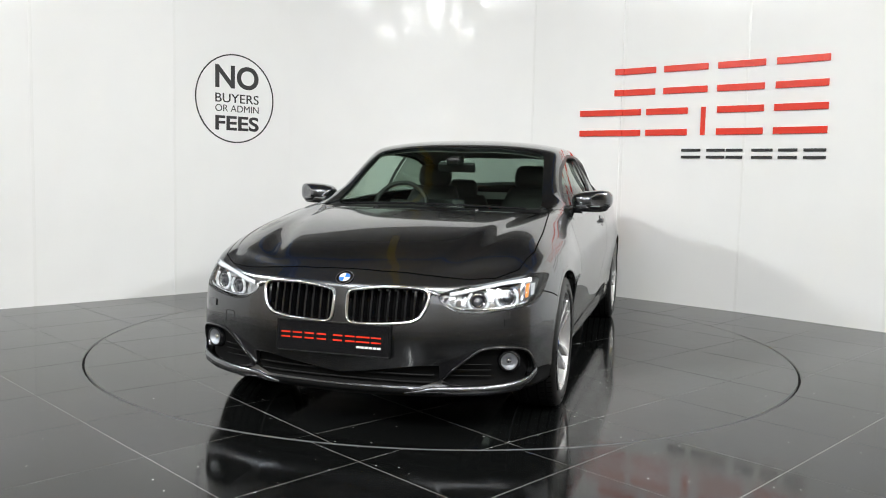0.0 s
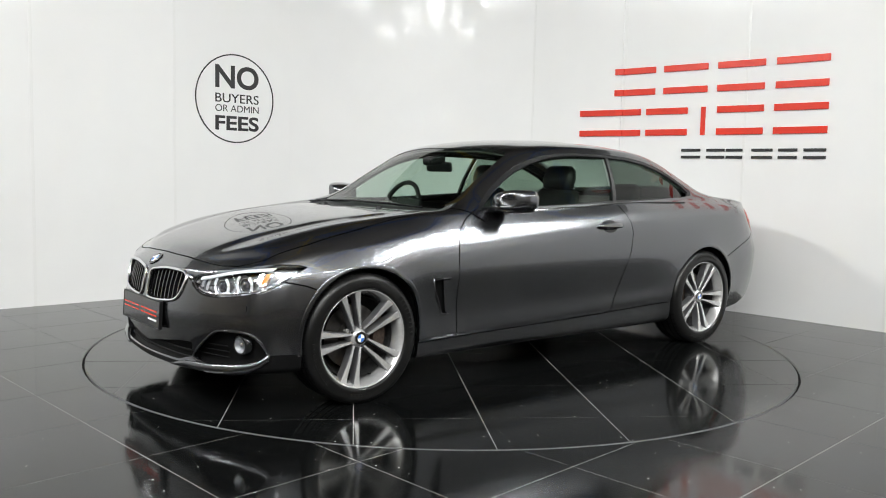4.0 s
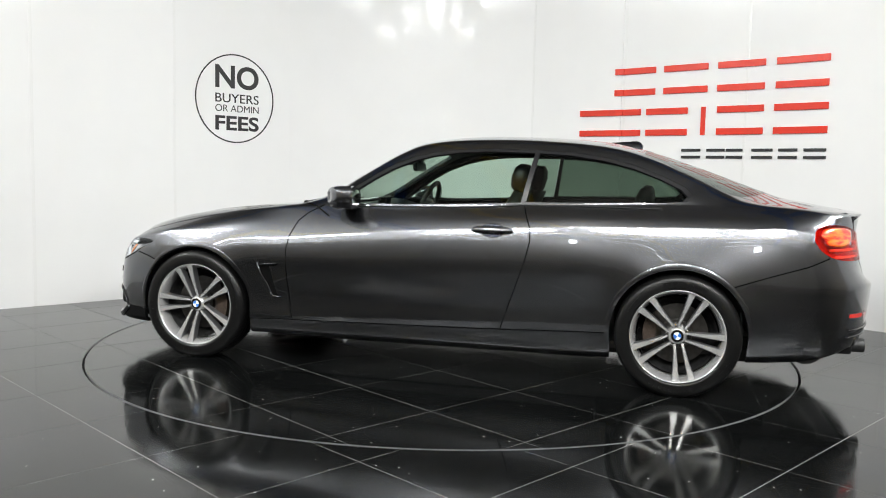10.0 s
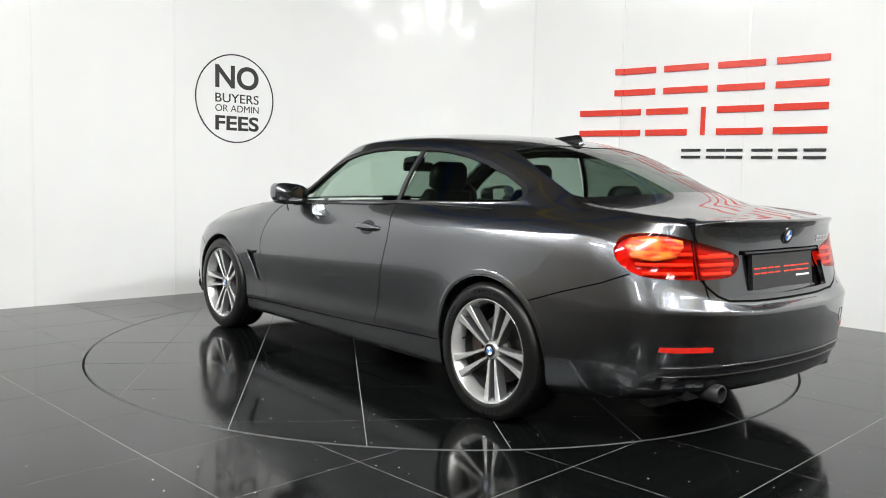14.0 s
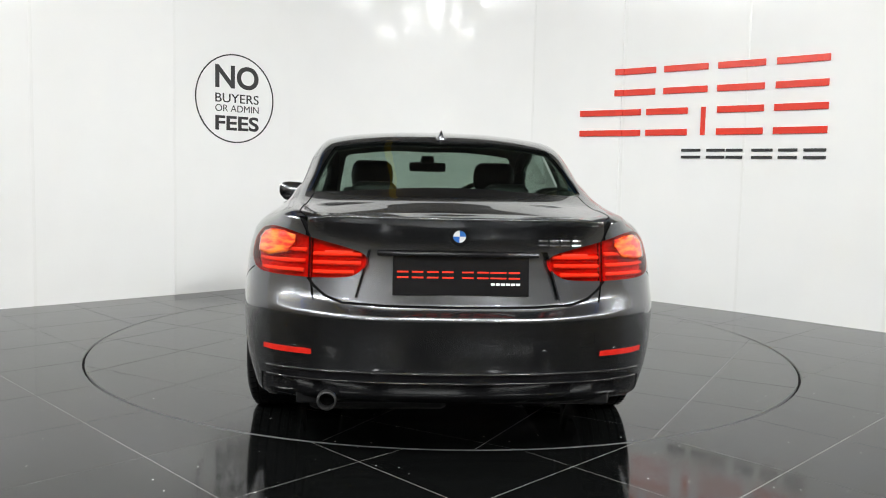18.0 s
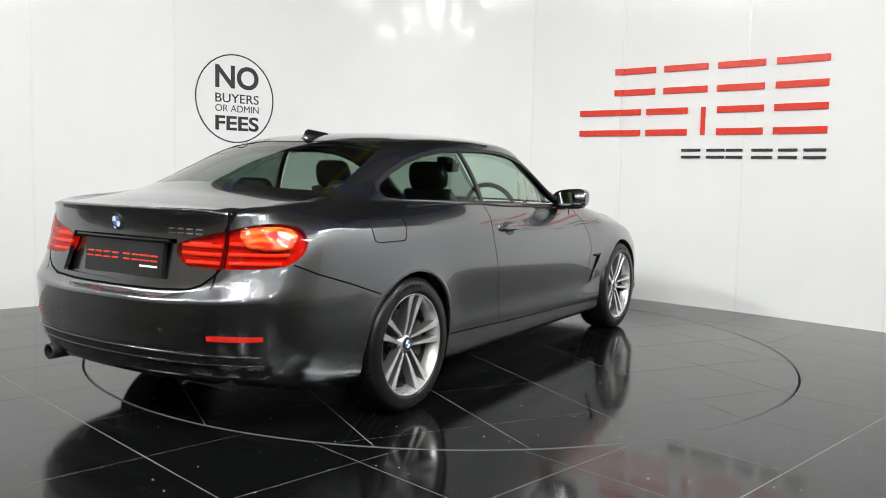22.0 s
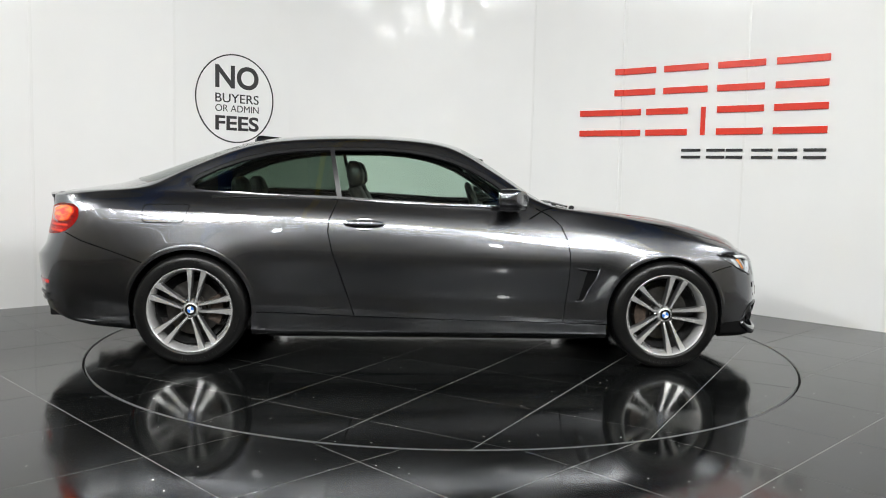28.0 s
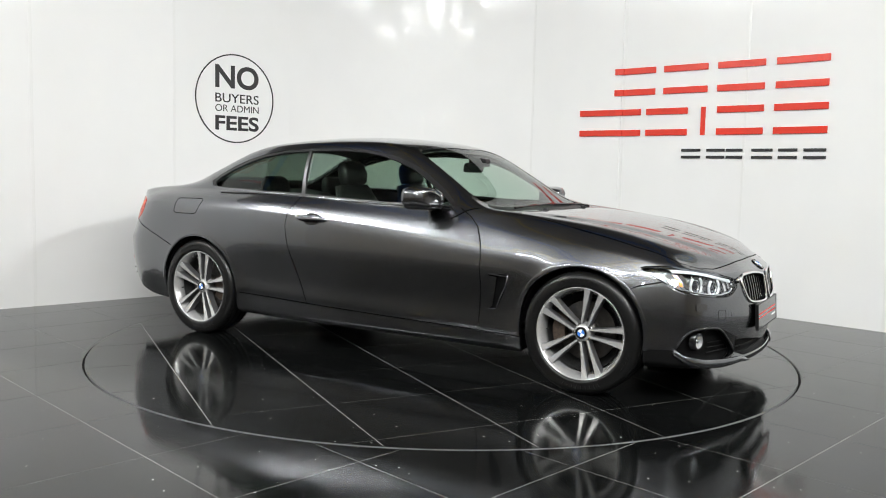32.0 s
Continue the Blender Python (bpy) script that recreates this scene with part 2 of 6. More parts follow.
# ---- the room ----
TABLE_R = 2.252
TILE = 0.6
# wall line on the floor, panel by panel, from one end of the stage to the other
WALL_PTS = [(-5.95, -1.35), (-5.05, -0.55), (-4.15, 0.25), (-3.29, 1.04), (-2.41, 1.83), (-1.55, 2.66), (-0.78, 3.22), (0.06, 3.36), (0.87, 2.98), (1.667, 2.352), (2.545, 1.581), (3.40, 0.74), (4.24, -0.12), (5.08, -0.98), (5.92, -1.84)]
WALL_H = 3.05


def wall_panel(a, b):
    """One flat panel, with a slim white cover strip over its first joint."""
    (x0, y0), (x1, y1) = a, b
    length = math.hypot(x1 - x0, y1 - y0)
    ang = math.atan2(y1 - y0, x1 - x0)
    bm = bmesh.new()
    box(bm, 0.0008, length - 0.0008, 0.0, 0.03, 0.0, WALL_H)
    p = part("panel", bm, WALL, wall_back)
    p.matrix_basis = pose(x0, y0, 0, 0, 0, math.degrees(ang))
    bm = bmesh.new()
    box(bm, -0.012, 0.012, -0.002, 0.05, 0.0, WALL_H, 0.0018)
    j = part("joint_strip", bm, WALLTRIM, wall_back)
    j.matrix_basis = pose(x0, y0, 0, 0, 0, math.degrees(ang))


def curved_panel(pts):
    """One seamless sheet bent round the corner of the stage."""
    n = 40
    k = np.arange(len(pts), dtype=float)
    u = np.linspace(1, len(pts) - 2, n)
    xs, ys = spline(k, [p[0] for p in pts], u), spline(k, [p[1] for p in pts], u)
    tx, ty = np.gradient(xs), np.gradient(ys)
    ln = np.hypot(tx, ty)
    nx, ny = -ty / ln, tx / ln
    vs, fs = [], []
    for i in range(n):
        for d in (0.0, 0.03):
            for z in (0.0, WALL_H):
                vs.append((xs[i] + nx[i] * d, ys[i] + ny[i] * d, z))
        vs.append((xs[i], ys[i], WALL_H))
        vs.append((xs[i] + nx[i] * 0.03, ys[i] + ny[i] * 0.03, WALL_H))
    for i in range(n - 1):
        a, b = 6 * i, 6 * i + 6
        fs += [(a, b, b + 1, a + 1), (a + 2, a + 3, b + 3, b + 2), (a + 4, b + 4, b + 5, a + 5)]
    part("curved_panel", make("curved_panel", vs, fs, WALL, True), WALL, wall_back)


wall_back = thing("wall_back", "glossy white panelled wall that curves round the turntable", "wall", kind="structure")
CURVE = (5, 8)
for k in range(len(WALL_PTS) - 1):
    if not CURVE[0] <= k < CURVE[1]:
        wall_panel(WALL_PTS[k], WALL_PTS[k + 1])
# the wall runs on past the stage at both ends
for a, b in (((-6.85, -2.15), (-5.95, -1.35)), ((-7.75, -2.95), (-6.85, -2.15)), ((5.92, -1.84), (6.76, -2.70)), ((6.76, -2.70), (7.60, -3.56))):
    wall_panel(a, b)
curved_panel(WALL_PTS[CURVE[0] - 1:CURVE[1] + 2])
bm = bmesh.new()
(wx0, wy0), (wx1, wy1) = WALL_PTS[8], WALL_PTS[9]
box(bm, 0.02, math.hypot(wx1 - wx0, wy1 - wy0) - 0.025, -0.010, 0.0, 0.15, WALL_H, 0.002)
part("raised_panel", bm, WALL, wall_back, "raised white panel that stops above the floor").matrix_basis = pose(wx0, wy0, 0, 0, 0, math.degrees(math.atan2(wy1 - wy0, wx1 - wx0)))


def plain_structure(name, label, category, size, mat, at):
    bm = bmesh.new()
    x0, x1, y0, y1, z0, z1 = size
    box(bm, x0, x1, y0, y1, z0, z1, 0.01)
    ob = part(name, bm, mat)
    return tagged(ob, label, category, kind="structure")


plain_structure("ceiling", "grey sheeted ceiling of the hall", "ceiling", (-8, 8, -14, 5, 5.2, 5.3), CEILING, 0)
plain_structure("wall_front", "pale far wall of the hall", "wall", (-8, 8, -14.2, -14, -0.2, 5.3), HALLWALL, 0)
plain_structure("wall_left", "pale side wall of the hall", "wall", (-8.2, -8, -14, 5, -0.2, 5.3), HALLWALL, 0)
plain_structure("wall_right", "pale side wall of the hall", "wall", (8, 8.2, -14, 5, -0.2, 5.3), HALLWALL, 0)
plain_structure("wall_rear", "plain wall behind the stage panels", "wall", (-8, 8, 5, 5.2, -0.2, 5.3), DARKHALL, 0)


def lamp_fitting(x, y, z, w, d, aim):
    ob = thing("ceiling_lamp", "white slim flood lamp hung under the ceiling, switched on", "lamp", group="lamps under the ceiling")
    ob.matrix_basis = look((x, y, z), aim or (x, y, z - 1.0))
    bm = bmesh.new()
    box(bm, -w / 2 - 0.02, w / 2 + 0.02, -d / 2 - 0.02, d / 2 + 0.02, 0.004, 0.07, 0.01)
    part("housing", bm, LAMPHOUSE, ob)
    back = ob.matrix_basis.inverted()
    for sx in (-0.4, 0.4):
        top = ob.matrix_basis @ Vector((sx * w, 0, 0.07))
        part("hanger", tube([(sx * w, 0, 0.06), back @ Vector((top.x, top.y, 5.2))], 0.006), DARKMETAL, ob)


# the two added panels that brighten the car get the same fitting
for lx, ly, lz, lw, ld, watts, aim in LAMPS + CAR_FILLS:
    lamp_fitting(lx, ly, lz, lw, ld, aim)


def batten(x, y, z, length, turn):
    """A bare fluorescent tube on a white batten under the roof."""
    ob = thing("strip_light", "white batten with a lit fluorescent tube", "lamp", (x, y, z), group="strip lights of the hall")
    ob.rotation_euler = (0, 0, math.radians(turn))
    bm = bmesh.new()
    box(bm, -length / 2, length / 2, -0.035, 0.035, 0.03, 0.08, 0.006)
    part("batten", bm, LAMPHOUSE, ob)
    part("tube", tube([(-length / 2 + 0.03, 0, 0), (length / 2 - 0.03, 0, 0)], 0.019, 10), GLOWTUBE, ob, "lit white tube")
    for s in (-1, 1):
        bm = bmesh.new()
        box(bm, s * length / 2 - 0.02, s * length / 2 + 0.02, -0.016, 0.016, -0.024, 0.03, 0.003)
        part("tube_holder", bm, LAMPHOUSE, ob)
        part("hanger", tube([(s * length * 0.35, 0, 0.08), (s * length * 0.35, 0, 5.2 - z)], 0.005), DARKMETAL, ob)


for by in (-8.4, -10.4, -12.4):
    for bx in (-5.4, -1.8, 1.8, 5.4):
        batten(bx, by, 4.55, 1.8, 0)
for bx in (-6.9, 6.9):
    for by in (-0.6, -3.4, -7.0):
        batten(bx, by, 4.55, 1.8, 90)


def steel_beam(mat, label, a, b, size=0.22):
    """An I-section girder of the hall's frame between two points."""
    a, b = Vector(a), Vector(b)
    ob = thing("steel_beam", label, "beam", a, group="steel beams of the hall")
    ob.rotation_euler = (b - a).to_track_quat("X", "Z").to_euler()
    ln, h = (b - a).length, size / 2
    for name, x in (("flange", (-h * 0.6, h * 0.6, h - 0.014, h)), ("flange", (-h * 0.6, h * 0.6, -h, -h + 0.014)), ("web", (-0.006, 0.006, -h + 0.014, h - 0.014))):
        bm = bmesh.new()
        box(bm, 0, ln, x[0], x[1], x[2], x[3], 0.002)
        part(name, bm, mat, ob)


BLUESTEEL = material("blue_painted_steel", (0.04, 0.17, 0.55), 0.4, grain=0.1, scale=6)
YELLOWSTEEL = material("yellow_painted_steel", (0.80, 0.56, 0.05), 0.4, grain=0.1, scale=6)
for bx in (-3.2, 3.2):
    steel_beam(BLUESTEEL, "blue painted steel roof beam", (bx, -13.9, 4.9), (bx, 4.9, 4.9), 0.35)
steel_beam(BLUESTEEL, "blue painted steel roof beam", (-7.9, 0.6, 4.95), (7.9, 0.6, 4.95), 0.3)
for by in (-4.6, -9.0):
    steel_beam(YELLOWSTEEL, "yellow painted crane rail under the roof", (-7.9, by, 4.75), (7.9, by, 4.75), 0.25)
steel_beam(YELLOWSTEEL, "yellow painted crane rail under the roof", (-0.9, -13.9, 4.5), (-0.9, 4.8, 4.5), 0.16)

# floor: grout bed, then tiles at 45 degrees to the stage, cut round the turntable
FLOOR_TURN = math.radians(45)
U0, V0 = -0.137, 0.287


def ring_cut(poly, radius, inside):
    """Outline of a tile cut off cleanly along the turntable's circle."""
    keep = lambda p: (math.hypot(*p) <= radius) == inside
    runs, run = [], []
    for (x0, y0), (x1, y1) in zip(poly, poly[1:] + poly[:1]):
        dx, dy = x1 - x0, y1 - y0
        a, b, c = dx * dx + dy * dy, 2 * (x0 * dx + y0 * dy), x0 * x0 + y0 * y0 - radius * radius
        d = b * b - 4 * a * c
        cuts = sorted(t for t in ((-b - math.sqrt(d)) / (2 * a), (-b + math.sqrt(d)) / (2 * a)) if 0 < t < 1) if d > 0 else []
        if keep((x0, y0)):
            run.append((x0, y0))
        for t in cuts:
            run.append((x0 + dx * t, y0 + dy * t))
            nxt = (x0 + dx * (t + 1e-4), y0 + dy * (t + 1e-4))
            if not keep(nxt):
                runs.append(run)
                run = []
    if run:
        if runs and keep(poly[0]):
            runs[0] = run + runs[0]
        else:
            runs.append(run)
    if len(runs) == 1 and all(keep(p) for p in poly) and len(runs[0]) == len(poly):
        return runs[0]
    out = []
    for k, r in enumerate(runs):
        out += r
        e, f = r[-1], runs[(k + 1) % len(runs)][0]
        a0, a1 = math.atan2(e[1], e[0]), math.atan2(f[1], f[0])
        step = (a1 - a0 + math.pi) % (2 * math.pi) - math.pi
        n = max(2, int(abs(step) / 0.012))
        out += [(radius * math.cos(a0 + step * q / n), radius * math.sin(a0 + step * q / n)) for q in range(1, n)]
    return out


def slab_bed():
    n = 96
    vs, fs = [], []
    R = TABLE_R + 0.012
    for k in range(n):
        a = 2 * math.pi * k / n
        vs.append((R * math.cos(a), R * math.sin(a), -0.0009))
    for k in range(n):
        a = 2 * math.pi * k / n
        c, s = math.cos(a), math.sin(a)
        q = 14.0 / max(abs(c), abs(s))
        vs.append((q * c, q * s, -0.0009))
    for k in range(n):
        vs.append((R * math.cos(2 * math.pi * k / n), R * math.sin(2 * math.pi * k / n), -0.25))
    for k in range(n):
        j = (k + 1) % n
        fs.append((k, n + k, n + j, j))
        fs.append((k, j, 2 * n + j, 2 * n + k))
    fs.append(tuple(range(2 * n, 3 * n)))
    return make("floor", vs, fs, GROUT)


floor_bed = part("floor", slab_bed(), GROUT)
tagged(floor_bed, "polished black stone tile floor with thin pale joints and white flecks", "floor", kind="structure")
rim = part("turntable_gap", lathe([(TABLE_R + 0.013, -0.012), (TABLE_R - 0.003, -0.012)], 128, "z"), GAP)
tagged(rim, "narrow black gap round the turntable", "floor gap", kind="structure")


def tile_mesh(poly):
    bm = prism(poly, 0.0045)
    me = bpy.data.meshes.new("tile")
    bmesh.ops.recalc_face_normals(bm, faces=bm.faces)
    bm.to_mesh(me)
    bm.free()
    me.materials.append(STONE)
    return me


def lay_tiles():
    c, s = math.cos(FLOOR_TURN), math.sin(FLOOR_TURN)
    g = 0.0018
    whole = tile_mesh([(g, g - TILE), (TILE - g, g - TILE), (TILE - g, -g), (g, -g)])
    far = []
    for i in range(-26, 20):
        for j in range(-22, 26):
            u, v = U0 + i * TILE, V0 + j * TILE
            # u runs along (1, 1), v along (1, -1)
            cx, cy = (u + v + TILE) * c, (u - v) * c
            if abs(cx) > 8.4 or cy < -14.4 or cy > 5.4:
                continue
            corner = [((a + b) * c, (a - b) * c) for a, b in ((u + g, v + g), (u + TILE - g, v + g), (u + TILE - g, v + TILE - g), (u + g, v + TILE - g))][::-1]
            if abs(cx) > 5.0 or cy < -6.2 or cy > 3.6:
                far.append(corner)
                continue
            rs = [math.hypot(*q) for q in corner]
            mid = math.hypot(cx, cy)
            if max(rs) < TABLE_R + 0.01:
                continue
            if min(rs) < TABLE_R + 0.01 or mid < TABLE_R + 0.35:
                if mid + 0.45 < TABLE_R:
                    continue
                ob = part("tile", tile_mesh(ring_cut(corner, TABLE_R + 0.012, False)), STONE, floor_bed)
                ob.location = (0, 0, -0.0045)
            else:
                ob = part("tile", whole, STONE, floor_bed)
                ob.matrix_basis = pose((u + v) * c, (u - v) * c, -0.0045, 0, 0, 45)
    vs, fs = [], []
    for corner in far:
        b = len(vs)
        vs += [(x, y, -0.0045) for x, y in corner] + [(x, y, 0.0) for x, y in corner]
        fs += [(b + 7, b + 6, b + 5, b + 4)] + [(b + q, b + 4 + q, b + 4 + (q + 1) % 4, b + (q + 1) % 4) for q in range(4)]
    return make("outer_tiles", vs, fs, STONE)


outer = part("outer_tiles", lay_tiles(), STONE, floor_bed)
tagged(outer, kind="stuff")

# the turntable: a disc of the same tiles, which turns with the car
turntable = thing("turntable", "round turntable flush in the floor, tiled in polished black stone", "turntable")
part("bed", lathe([(0.0, -0.0009), (TABLE_R - 0.006, -0.0009), (TABLE_R - 0.006, -0.09), (0.0, -0.09)], 128, "z"), GROUT, turntable)
part("rim_band", lathe([(TABLE_R - 0.0048, -0.0005), (TABLE_R - 0.004, -0.0005), (TABLE_R - 0.004, -0.04), (TABLE_R - 0.0048, -0.04)], 128, "z", True), SATIN, turntable, "thin metal edge band")
DISC_TURN = 57.4


def disc_tiles():
    a = math.radians(DISC_TURN)
    c, s = math.cos(a), math.sin(a)
    g = 0.0018
    for i in range(-4, 4):
        for j in range(-4, 4):
            u, v = i * TILE, j * TILE
            corner = [(p * c - q * s, p * s + q * c) for p, q in ((u + g, v + g), (u + TILE - g, v + g), (u + TILE - g, v + TILE - g), (u + g, v + TILE - g))]
            rs = [math.hypot(p0 + (q0 - p0) * k / 20, p1 + (q1 - p1) * k / 20) for (p0, p1), (q0, q1) in zip(corner, corner[1:] + corner[:1]) for k in range(20)]
            if min(rs) > TABLE_R - 0.006:
                continue
            if max(rs) > TABLE_R - 0.005:
                corner = ring_cut(corner, TABLE_R - 0.005, True)
            ob = part("tile", tile_mesh(corner), STONE, turntable)
            ob.location = (0, 0, -0.0045)


disc_tiles()

# ---- the car ----
# car space: x forward, y to its left, z up; the origin lies on the floor midway between the axles
HALF_BASE = 1.405
WHEEL_Z = 0.325
FRONT_ARCH = 1.397
# flank columns from the nose round one side to the tail: plan x, y of the widest line
PLAN = [(2.175, 0.0), (2.168, 0.15), (2.147, 0.33), (2.10, 0.50), (2.03, 0.668), (1.932, 0.808), (1.755, 0.873), (1.53, 0.895), (1.28, 0.902), (1.05, 0.897), (0.80, 0.892), (0.40, 0.895), (0.0, 0.90),
        (-0.40, 0.905), (-0.80, 0.91), (-1.10, 0.914), (-1.40, 0.915), (-1.70, 0.90), (-1.97, 0.868), (-2.16, 0.82), (-2.295, 0.72), (-2.387, 0.55), (-2.435, 0.32), (-2.452, 0.15), (-2.457, 0.0)]
# per key column: heights of the rings, and how far each ring lies inside the widest line
NOSE_RINGS = {
    0: ([0.155, 0.185, 0.235, 0.40, 0.50, 0.585, 0.650, 0.702], [0.06, 0.010, 0.022, 0.0, 0.005, 0.022, 0.036, 0.100]),
    3: ([0.162, 0.19, 0.24, 0.40, 0.50, 0.595, 0.654, 0.702], [0.06, 0.004, 0.018, 0.0, 0.004, 0.024, 0.046, 0.118]),
    5: ([0.185, 0.21, 0.27, 0.40, 0.51, 0.62, 0.695, 0.742], [0.06, 0.010, 0.008, 0.0, 0.004, 0.022, 0.065, 0.150]),
    7: ([0.19, 0.22, 0.30, 0.42, 0.56, 0.68, 0.775, 0.842], [0.06, 0.02, 0.0, 0.0, 0.0, 0.018, 0.065, 0.165]),
}
# bottom, sill (two), door's lower edge, lower hollow, mid, widest, below the crease, shoulder crease, upper, belt
RINGS = {
    9: ([0.175, 0.205, 0.258, 0.285, 0.41, 0.53, 0.61, 0.69, 0.742, 0.83, 0.908], [0.072, 0.054, 0.047, 0.036, 0.032, 0.013, 0.0, 0.006, 0.022, 0.060, 0.14]),
    10: ([0.175, 0.205, 0.264, 0.288, 0.405, 0.52, 0.62, 0.705, 0.763, 0.845, 0.930], [0.074, 0.056, 0.050, 0.040, 0.036, 0.017, 0.0, 0.008, 0.026, 0.062, 0.115]),
    12: ([0.176, 0.205, 0.279, 0.318, 0.415, 0.52, 0.64, 0.76, 0.826, 0.885, 0.950], [0.076, 0.058, 0.052, 0.042, 0.038, 0.018, 0.0, 0.010, 0.026, 0.057, 0.106]),
    14: ([0.177, 0.21, 0.306, 0.352, 0.43, 0.54, 0.66, 0.795, 0.872, 0.925, 0.988], [0.072, 0.053, 0.047, 0.036, 0.033, 0.016, 0.0, 0.010, 0.028, 0.058, 0.122]),
    16: ([0.185, 0.22, 0.32, 0.36, 0.48, 0.58, 0.70, 0.835, 0.892, 0.945, 1.005], [0.075, 0.040, 0.022, 0.012, 0.004, 0.001, 0.003, 0.030, 0.050, 0.090, 0.168]),
    18: ([0.21, 0.25, 0.34, 0.38, 0.46, 0.54, 0.63, 0.80, 0.897, 0.945, 0.992], [0.08, 0.05, 0.025, 0.015, 0.004, 0.0, 0.0, 0.018, 0.044, 0.084, 0.165]),
    20: ([0.25, 0.28, 0.36, 0.40, 0.46, 0.54, 0.62, 0.70, 0.77, 0.89, 0.968], [0.09, 0.055, 0.030, 0.022, 0.012, 0.004, 0.0, 0.036, 0.056, 0.085, 0.10]),
    22: ([0.26, 0.29, 0.37, 0.41, 0.46, 0.53, 0.605, 0.630, 0.74, 0.87, 0.972], [0.08, 0.045, 0.024, 0.018, 0.014, 0.006, 0.0, 0.052, 0.074, 0.092, 0.070]),
    24: ([0.26, 0.29, 0.37, 0.41, 0.46, 0.53, 0.605, 0.630, 0.74, 0.87, 0.972], [0.08, 0.045, 0.024, 0.018, 0.014, 0.006, 0.0, 0.054, 0.078, 0.098, 0.062]),
}
NU, NV = 210, 45
ROWS_AT = (0, 3, 7, 10, 15, 20, 25, 30, 35, 39, 44)


def flank_grid():
    """Points of one flank, [ring][column], from the bottom edge up to the hood edge, belt and boot edge."""
    px = np.array([p[0] for p in PLAN])
    py = np.array([p[1] for p in PLAN])
    # the nose has fewer rings; carry them on to the eleven of the flank
    rings = dict(RINGS)
    for k, (rz, ro) in NOSE_RINGS.items():
        at = [0, 1, 2, 2.35, 3.0, 3.5, 4, 4.6, 5, 6, 7]
        rings[k] = tuple(list(spline(np.arange(8.0), row, np.array(at))) for row in (rz, ro))
    ks = sorted(rings)
    idx = np.arange(len(PLAN), dtype=float)
    z = np.array([[np.interp(i, ks, [rings[k][0][r] for k in ks]) for i in idx] for r in range(11)])
    off = np.array([[np.interp(i, ks, [rings[k][1][r] for k in ks]) for i in idx] for r in range(11)])
    u = np.linspace(0, len(PLAN) - 1, NU)
    sx, sy = spline(idx, px, u), spline(idx, py, u)
    tx, ty = np.gradient(sx), np.gradient(sy)
    tx[0], ty[0], tx[-1], ty[-1] = 0, 1, 0, -1
    ln = np.hypot(tx, ty)
    nx, ny = ty / ln, -tx / ln
    zz = np.array([spline(idx, z[r], u) for r in range(11)])
    oo = np.array([spline(idx, off[r], u) for r in range(11)])
    # creases: the curve starts afresh at the sill, the door's lower edge and the shoulder line, and at the bumper's ledge
    Z, O = np.zeros((NV, NU)), np.zeros((NV, NU))
    for i in range(NU):
        folds = (0, 2, 3, 8, 10) if 7.5 < u[i] < 18.6 else (0, 6, 7, 10) if u[i] >= 18.6 else (0, 6, 9, 10) if u[i] < 4.5 else (0, 6, 8, 10)
        for a, b in zip(folds, folds[1:]):
            for r in range(a, b):
                q = np.linspace(r - a, r - a + 1, ROWS_AT[r + 1] - ROWS_AT[r] + 1)
                own = np.arange(b - a + 1.0)
                Z[ROWS_AT[r]:ROWS_AT[r + 1] + 1, i] = spline(own, zz[a:b + 1, i], q)
                O[ROWS_AT[r]:ROWS_AT[r + 1] + 1, i] = spline(own, oo[a:b + 1, i], q)
    # draw the rows beside each crease close up to it
    for fold in (ROWS_AT[3], ROWS_AT[8]):
        for W in (Z, O):
            for side in (-1, 1):
                W[fold + side] = W[fold] + (W[fold + side] - W[fold]) * 0.22
    X, Y = sx - nx * O, sy - ny * O
    # the wings swell a little round the wheel openings
    for cx, r0, swell in ((FRONT_ARCH, 0.353, 0.006), (-HALF_BASE, 0.353, 0.008)):
        d = np.clip((np.hypot(X - cx, Z - WHEEL_Z) - r0) / 0.085, 0, 1)
        Y = Y + np.where(Y > 0.7, swell * (1 - d * d * (3 - 2 * d)), 0.0)
    Y[:, 0] = 0
    Y[:, -1] = 0
    return np.stack([X, np.maximum(Y, 0), Z], -1), u


